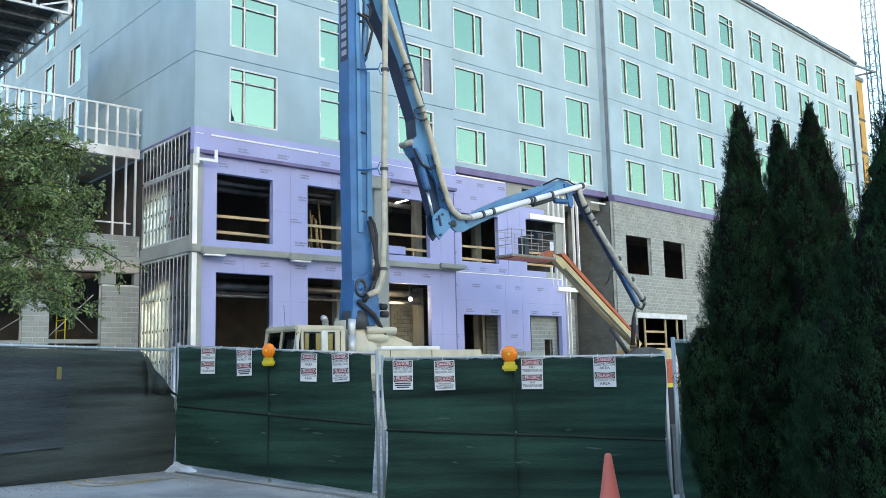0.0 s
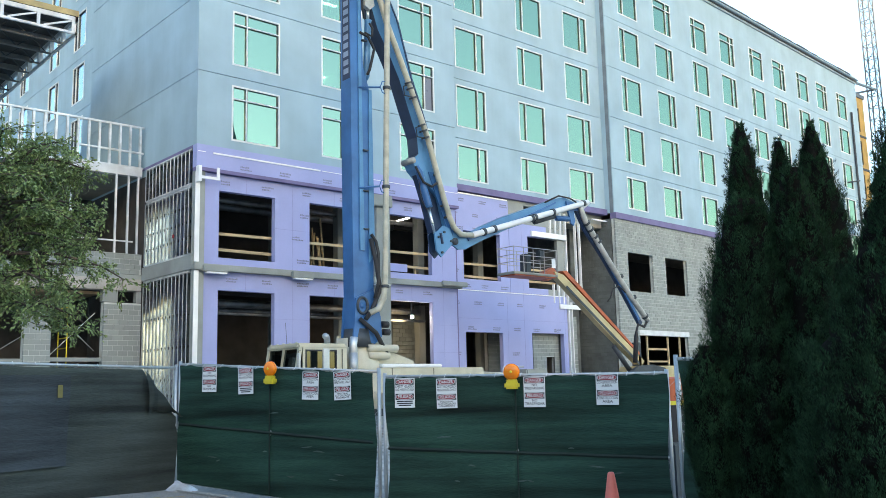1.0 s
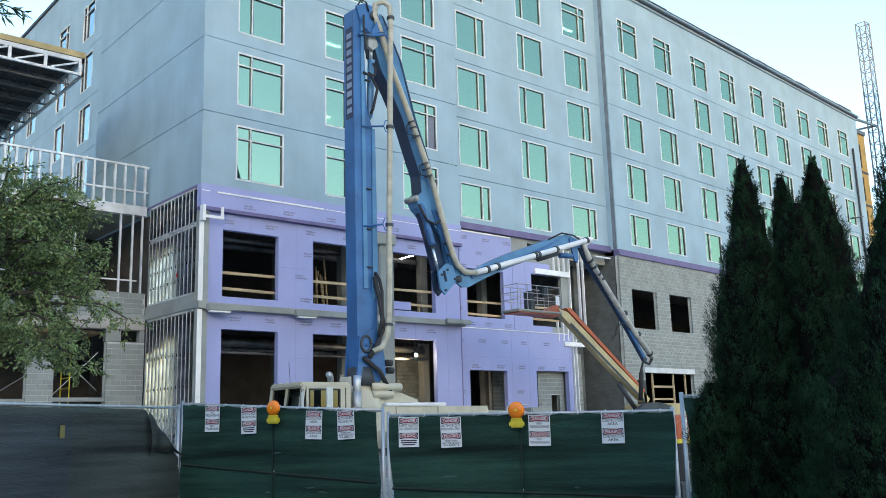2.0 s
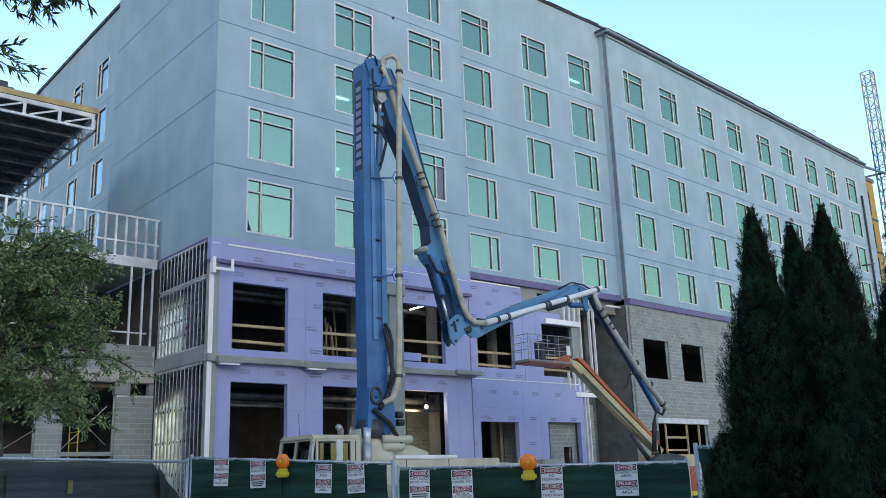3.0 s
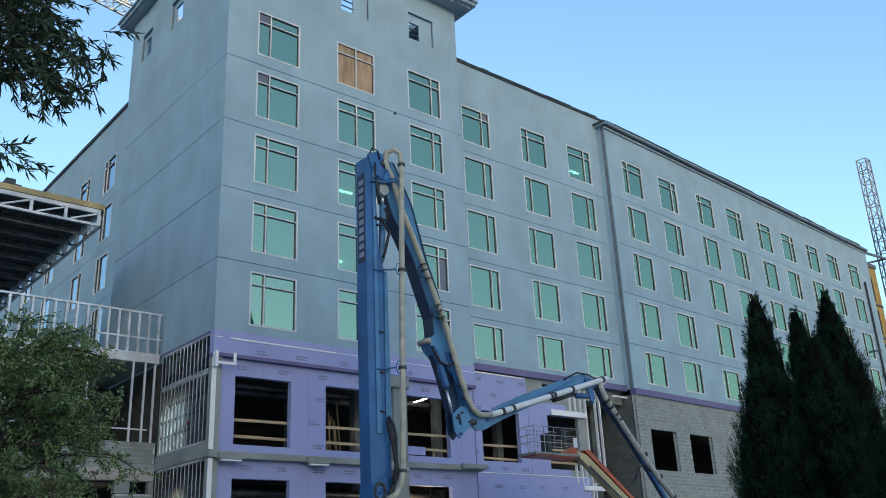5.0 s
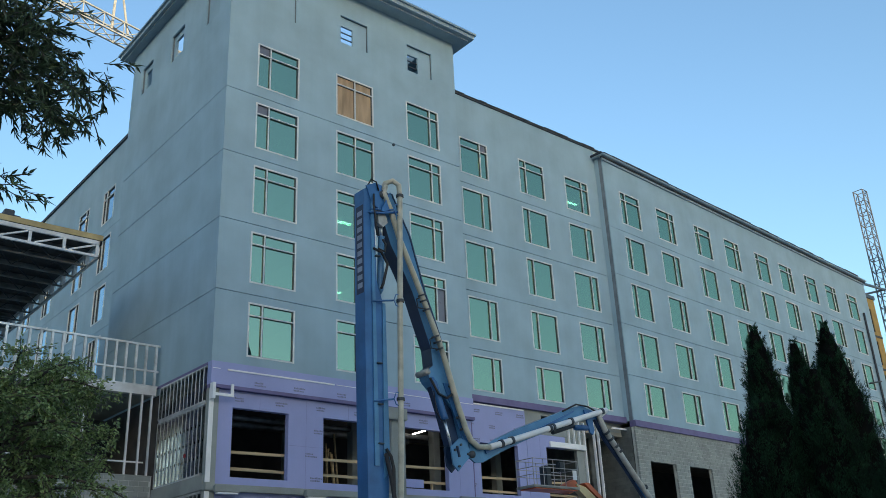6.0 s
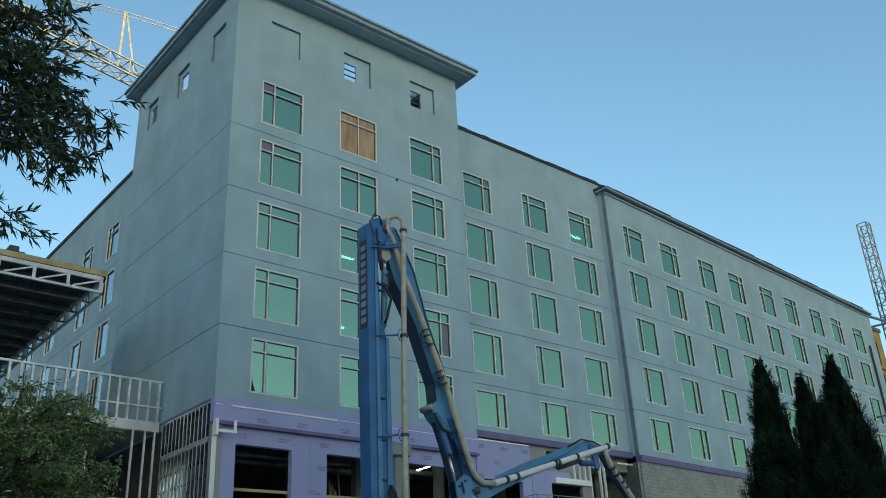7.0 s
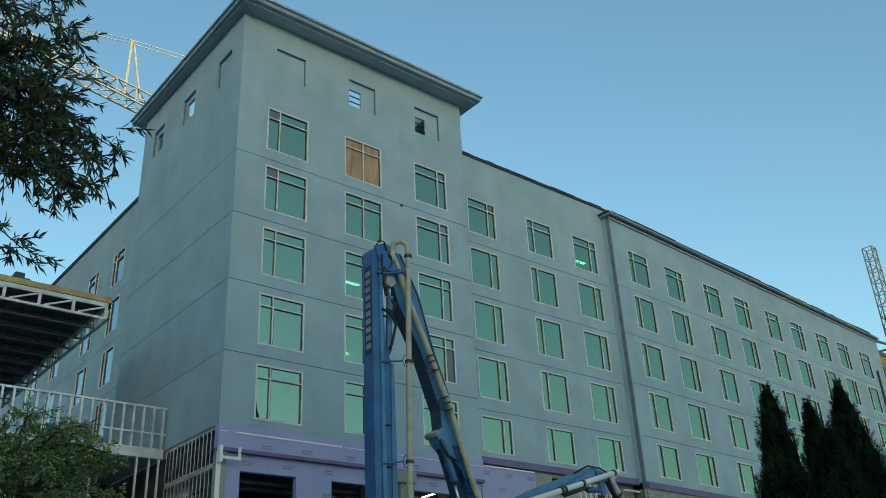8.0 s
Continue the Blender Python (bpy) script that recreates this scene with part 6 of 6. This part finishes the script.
# ---- trees ----
def leaf_mesh(name, centers, axes, normals, length, width, mat):
    """Leaves as bent four-sided blades; numpy arrays, one row a leaf."""
    c, a, n = (np.asarray(k, float) for k in (centers, axes, normals))
    a /= np.linalg.norm(a, axis=1, keepdims=True)
    s = np.cross(a, n)
    s /= np.linalg.norm(s, axis=1, keepdims=True) + 1e-9
    up = np.cross(s, a)
    L, W = np.asarray(length).reshape(-1, 1), np.asarray(width).reshape(-1, 1)
    v = np.stack([c, c + a * L * 0.45 + s * W * 0.5 + up * L * 0.06, c + a * L, c + a * L * 0.45 - s * W * 0.5 + up * L * 0.06], axis=1).reshape(-1, 3)
    k = np.arange(len(c))[:, None] * 4
    f = np.concatenate([k + [0, 1, 2], k + [0, 2, 3]], axis=1).reshape(-1, 3)
    me = bpy.data.meshes.new(name)
    me.from_pydata(v.tolist(), [], f.tolist())
    me.materials.append(mat)
    return me


SLIM = ([0, 0.12, 0.25, 0.37, 0.5, 0.74, 0.82, 0.945, 1], [0.42, 0.62, 0.9, 1, 0.9, 0.62, 0.48, 0.13, 0.0])
BROAD = ([0, 0.2, 0.35, 0.52, 0.59, 0.67, 0.73, 0.82, 0.9, 1], [0.85, 1, 0.97, 0.82, 0.63, 0.52, 0.4, 0.3, 0.19, 0.02])
COLUMN = ([0, 0.2, 0.5, 0.68, 0.8, 0.9, 0.97, 1], [0.6, 0.9, 1, 0.86, 0.6, 0.38, 0.1, 0.0])
FRONT = ([0, 0.2, 0.4, 0.65, 0.82, 0.93, 0.97, 1], [0.6, 0.8, 0.95, 0.96, 0.8, 0.46, 0.22, 0.03])
LEADER = ([0, 0.1, 0.25, 0.42, 0.6, 0.75, 0.85, 0.94, 1], [0.6, 0.75, 0.98, 1, 0.85, 0.66, 0.5, 0.25, 0.03])
LOW = ([0, 0.35, 0.55, 0.75, 0.9, 1], [0.25, 0.45, 0.88, 1, 0.68, 0.05])


def conifer(base, height, radius, seed, label, lean=(0, 0), plumes=2200, shape=SLIM):
    """An upright arborvitae: trunk, inner crown, and a skin of small upright plumes of fine needles."""
    r = np.random.RandomState(seed)
    bz = ground_z(base[0], base[1])
    th = thing("conifer", (base[0], base[1], bz), label, "tree", "conifers beside the fence")
    top = Vector((base[0] + lean[0], base[1] + lean[1], bz + height))
    part("trunk", Geo().tube([(base[0], base[1], bz - 0.05), (base[0] + lean[0] * 0.5, base[1] + lean[1] * 0.5, bz + height * 0.5), tuple(top - Vector((0, 0, 0.3)))], [0.07, 0.05, 0.012], 8), BARK, th)

    def reach(z, t):
        prof = np.interp(z / height, *shape)
        lump = 1 + 0.07 * np.sin(3 * t + seed) * np.cos(z * 2.3 + seed) + 0.07 * np.sin(5 * t + z * 5 + seed) * np.cos(4 * z - 2 * t) + 0.05 * np.sin(9 * t - z * 13 + seed) + 0.09 * np.sin(z * 26 + 4 * t + seed) * np.sin(13 * t - 3 * z + 2 * seed)
        return radius * prof * lump
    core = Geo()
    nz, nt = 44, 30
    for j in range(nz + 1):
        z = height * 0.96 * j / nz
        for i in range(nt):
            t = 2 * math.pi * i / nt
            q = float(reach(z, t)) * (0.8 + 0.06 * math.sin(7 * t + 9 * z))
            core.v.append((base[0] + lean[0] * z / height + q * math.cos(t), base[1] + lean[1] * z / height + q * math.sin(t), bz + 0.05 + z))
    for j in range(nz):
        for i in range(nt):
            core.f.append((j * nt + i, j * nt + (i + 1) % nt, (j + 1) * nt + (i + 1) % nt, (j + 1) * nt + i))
    part("inner_crown", core, CROWN_SHADE, th, smooth=True)
    # heights drawn in proportion to the girth there, so that the skin is even
    grid = np.linspace(0.0, 0.985, 200)
    share = np.cumsum(np.interp(grid, *shape) + 0.06)
    z = height * np.interp(r.rand(plumes), share / share[-1], grid)
    t = r.rand(plumes) * 2 * math.pi
    q = reach(z, t) * (0.74 + 0.25 * r.rand(plumes) ** 0.7)
    pc = np.stack([base[0] + lean[0] * z / height + q * np.cos(t), base[1] + lean[1] * z / height + q * np.sin(t), bz + z], 1)
    out = np.stack([np.cos(t), np.sin(t), np.zeros(plumes)], 1)
    per = 60
    size = (0.07 + 0.08 * r.rand(plumes)) * (0.45 + 0.65 * np.clip(q / radius, 0, 1))
    k = r.rand(plumes, per, 1)
    side = r.normal(size=(plumes, per, 3))
    side /= np.linalg.norm(side, axis=2, keepdims=True)
    grow = out[:, None] * 0.36 + np.array([0, 0, 1.0]) + r.normal(size=(plumes, 1, 3)) * 0.18
    c = pc[:, None] + grow * size[:, None, None] * (k * 1.1 - 0.4) + side * size[:, None, None] * 0.3 * (1 - 0.8 * k)
    axes = grow + side * (0.85 - 0.4 * k)
    nrm = out[:, None] + side * 0.6
    n = plumes * per
    me = leaf_mesh("crown", c.reshape(n, 3), axes.reshape(n, 3), nrm.reshape(n, 3), 0.014 + 0.017 * r.rand(n), 0.0035 + 0.0035 * r.rand(n), CONIFER)
    place("crown", me, th)
    return th


conifer((7.04, 4.01), 4.07, 0.29, 1, "tall dark green arborvitae with a pointed top", (0.0, 0.02), 2200, COLUMN)
conifer((7.53, 3.94), 4.04, 0.24, 2, "slim dark green arborvitae between two others", (0.0, 0.0), 1800, COLUMN)
conifer((7.47, 3.61), 4.11, 0.43, 3, "tall dark green arborvitae with a pointed top", (0.02, 0.0), 2600)
conifer((6.52, 3.72), 3.26, 0.38, 5, "rounded dark green arborvitae in front of taller ones", (-0.02, 0.02), 2600, FRONT)
conifer((6.70, 3.38), 3.52, 0.37, 6, "rounded dark green arborvitae in front of taller ones", (-0.03, 0.03), 2600, LEADER)
conifer((6.24, 3.97), 2.03, 0.23, 7, "low lobed dark green arborvitae at the edge of the row", (0.0, 0.0), 1100, LOW)
conifer((5.62, 2.06), 3.65, 0.88, 4, "broad dark green arborvitae close to the lot", (0, 0), 5200, BROAD)


def limb(a, b, bend, r, n=7):
    a, b = Vector(a), Vector(b)
    return [a.lerp(b, i / (n - 1)) + Vector(bend) * math.sin(math.pi * i / (n - 1)) + Vector((r.uniform(-1, 1), r.uniform(-1, 1), r.uniform(-1, 1))) * 0.03 for i in range(n)]


# broadleaf tree behind the black fence
tx, ty = 4.25, 16.6
tz = ground_z(tx, ty)
tree = thing("broadleaf_tree", (tx, ty, tz), "small-leaved green tree behind the black fence", "tree")
r = random.Random(21)
rs = np.random.RandomState(21)
part("trunk", Geo().tube([(tx, ty, tz - 0.1), (tx + 0.05, ty, tz + 1.2), (tx - 0.02, ty + 0.05, tz + 2.4), (tx, ty, tz + 4.6)], [0.16, 0.12, 0.09, 0.03], 10), BARK, tree, smooth=True)
twigs = []
for i in range(72):
    t = r.random() * 2 * math.pi
    h = r.uniform(0.0, 1.0)
    start = Vector((tx, ty, tz + 2.3 + 2.6 * h))
    reach = 2.3 * (1 - 0.52 * abs(h - 0.42) ** 1.2) * r.uniform(0.55, 1.0) * (0.8 + 0.2 * min(1, h * 2.5))
    end = Vector((tx + 0.15 + reach * math.cos(t), ty + reach * math.sin(t), start.z + r.uniform(-0.4, 0.8) + (-0.3 if h < 0.35 else 0)))
    pts = limb(start, end, (0, 0, 0.25), r)
    part("limb", Geo().tube(pts, [0.035 * (1 - j / 7) + 0.006 for j in range(7)], 6), BARK, tree)
    for j in range(2, 7):
        for k in range(4):
            d = Vector((r.gauss(0, 1), r.gauss(0, 1), r.gauss(-0.25, 0.7))).normalized()
            twigs.append((pts[j], pts[j] + d * r.uniform(0.25, 0.6)))
s = Geo()
for a, b in twigs:
    s.beam(a, b, 0.008, 0.008)
tagged(part("twig_work", s, BARK, tree), kind="stuff")
tw = np.array([(*a, *b) for a, b in twigs])
n_leaf = 34
k = rs.rand(len(tw), n_leaf, 1)
c = tw[:, None, :3] * (1 - k) + tw[:, None, 3:] * k + rs.normal(size=(len(tw), n_leaf, 3)) * 0.035
ax = (tw[:, None, 3:] - tw[:, None, :3]) * 1.2 + rs.normal(size=(len(tw), n_leaf, 3)) * 0.35 + np.array([0, 0, -0.15])
n = len(tw) * n_leaf
place("crown", leaf_mesh("crown", c.reshape(n, 3), ax.reshape(n, 3), rs.normal(size=(n, 3)) + [0, 0, 1.2], 0.05 + 0.04 * rs.rand(n), 0.030 + 0.018 * rs.rand(n), LEAF), tree)

# near tree: only its drooping branch ends come into view overhead
nx, ny = -2.6, 5.2
nz0 = ground_z(nx, ny)
near_tree = thing("narrow_leaved_tree", (nx, ny, nz0), "dark narrow-leaved tree whose branch ends hang overhead", "tree")
part("trunk", Geo().tube([(nx, ny, nz0 - 0.1), (nx + 0.05, ny, nz0 + 2.5), (nx + 0.1, ny - 0.1, nz0 + 5.5), (nx + 0.3, ny, nz0 + 8)], [0.2, 0.16, 0.12, 0.05], 12), BARK, near_tree, smooth=True)
r, rs = random.Random(5), np.random.RandomState(5)
twigs = []
tips = [((-0.2, 4.7, 5.5), (1.0, 4.35, 5.05), 9), ((-0.3, 4.6, 5.0), (1.04, 4.36, 4.55), 16), ((-0.3, 4.6, 5.0), (1.05, 4.37, 4.3), 15), ((-0.2, 4.6, 5.3), (0.98, 4.42, 4.8), 14),
        ((-0.3, 4.6, 4.8), (0.9, 4.42, 4.22), 10), ((-0.3, 4.5, 4.2), (1.0, 4.38, 3.68), 6), ((-0.2, 4.7, 5.6), (1.0, 4.5, 5.5), 12), ((-0.2, 4.7, 5.1), (0.85, 4.5, 4.75), 12),
        ((-0.2, 4.6, 4.8), (1.33, 4.36, 4.4), 6), ((-0.2, 4.6, 4.6), (1.25, 4.36, 4.08), 10), ((-0.2, 4.6, 4.7), (1.2, 4.36, 4.24), 12)]
for a, b, count in tips:
    root = Vector((nx + 0.1, ny - 0.1, nz0 + 5.2))
    part("limb", Geo().tube(limb(root, a, (0, 0, 0.4), r), [0.05, 0.045, 0.04, 0.035, 0.03, 0.025, 0.02], 7), BARK, near_tree)
    pts = limb(a, b, (0, 0, 0.08), r)
    part("limb", Geo().tube(pts, [0.012, 0.011, 0.01, 0.008, 0.006, 0.004, 0.003], 5), BARK, near_tree)
    for i in range(count * 5):
        q = 1 - 0.75 * r.random() ** 1.5
        p = Vector(a).lerp(Vector(b), q) + Vector((r.gauss(0, 0.05), r.gauss(0, 0.08), r.gauss(0, 0.05)))
        d = Vector((r.gauss(0.45, 0.6), r.gauss(0, 0.6), r.gauss(-0.35, 0.5))).normalized()
        twigs.append((p, p + d * r.uniform(0.10, 0.24)))
s = Geo()
for a, b in twigs:
    s.beam(a, b, 0.004, 0.004)
tagged(part("twig_work", s, BARK, near_tree), kind="stuff")
tw = np.array([(*a, *b) for a, b in twigs])
n_leaf = 22
k = rs.rand(len(tw), n_leaf, 1)
d = tw[:, None, 3:] - tw[:, None, :3]
d = d / np.linalg.norm(d, axis=2, keepdims=True)
c = tw[:, None, :3] * (1 - k) + tw[:, None, 3:] * k
ax = d + rs.normal(size=(len(tw), n_leaf, 3)) * 0.55 + np.array([0, 0, -0.2])
n = len(tw) * n_leaf
place("crown", leaf_mesh("crown", c.reshape(n, 3), ax.reshape(n, 3), rs.normal(size=(n, 3)), 0.045 + 0.04 * rs.rand(n), 0.010 + 0.006 * rs.rand(n), LEAF_NEAR), near_tree)

# ---- blocks, laid last ----
lay_blocks(wing_rows, FACES["wing"], hotel, lambda u, z: u < 8 and 4.6 < z < 10)
for a, b in PIERS:
    lay_blocks(block_rows(a, b, 0.12, 5.26, []), Matrix.Translation((0, PY, 0)), podium, lambda u, z: z > 2.4 and u > 10)
# End wall of the bay, in the block colour darkened for shade.
lay_blocks(block_rows(0.0, 4.9, 0.12, 10.82, []), END_AT, hotel, lambda u, z: False, rest_mat=SHADED_BLOCK)
lay_blocks(block_rows(7.0, 14.66, 6.42, 7.22, []), Matrix.Translation((0, PY + 0.018, 0)), podium, lambda u, z: False)
part("infill_core", Geo().wall(34.35, 36.35, 0.3, 4.3, 0.18, [(35.35, 35.95, 0.3, 3.1)]), MORTAR, hotel, at=FACES["main"] @ Matrix.Translation((0, 0.45, 0)))
lay_blocks(block_rows(34.35, 36.35, 0.3, 4.3, [(35.35, 35.95, 0.3, 3.1)]), FACES["main"] @ Matrix.Translation((0, 0.438, 0)), hotel, lambda u, z: False)
part("infill_core", Geo().box(32.3, 33.6, 33.412, 33.7, 0.3, 5.6), MORTAR, hotel)
lay_blocks(block_rows(32.3, 33.6, 0.3, 5.6, []), Matrix.Translation((0, 33.4, 0)), hotel, lambda u, z: False)
for x0, x1, z0, z1, yy in ((36.75, 37.5, 6.5, 10.4, 32.3), (37.8, 38.7, 0.3, 5.3, 32.9)):
    part("infill_core", Geo().box(x0, x1, yy + 0.012, yy + 0.2, z0, z1), MORTAR, hotel)
    lay_blocks(block_rows(x0, x1, z0, z1, []), Matrix.Translation((0, yy, 0)), hotel, lambda u, z: False)
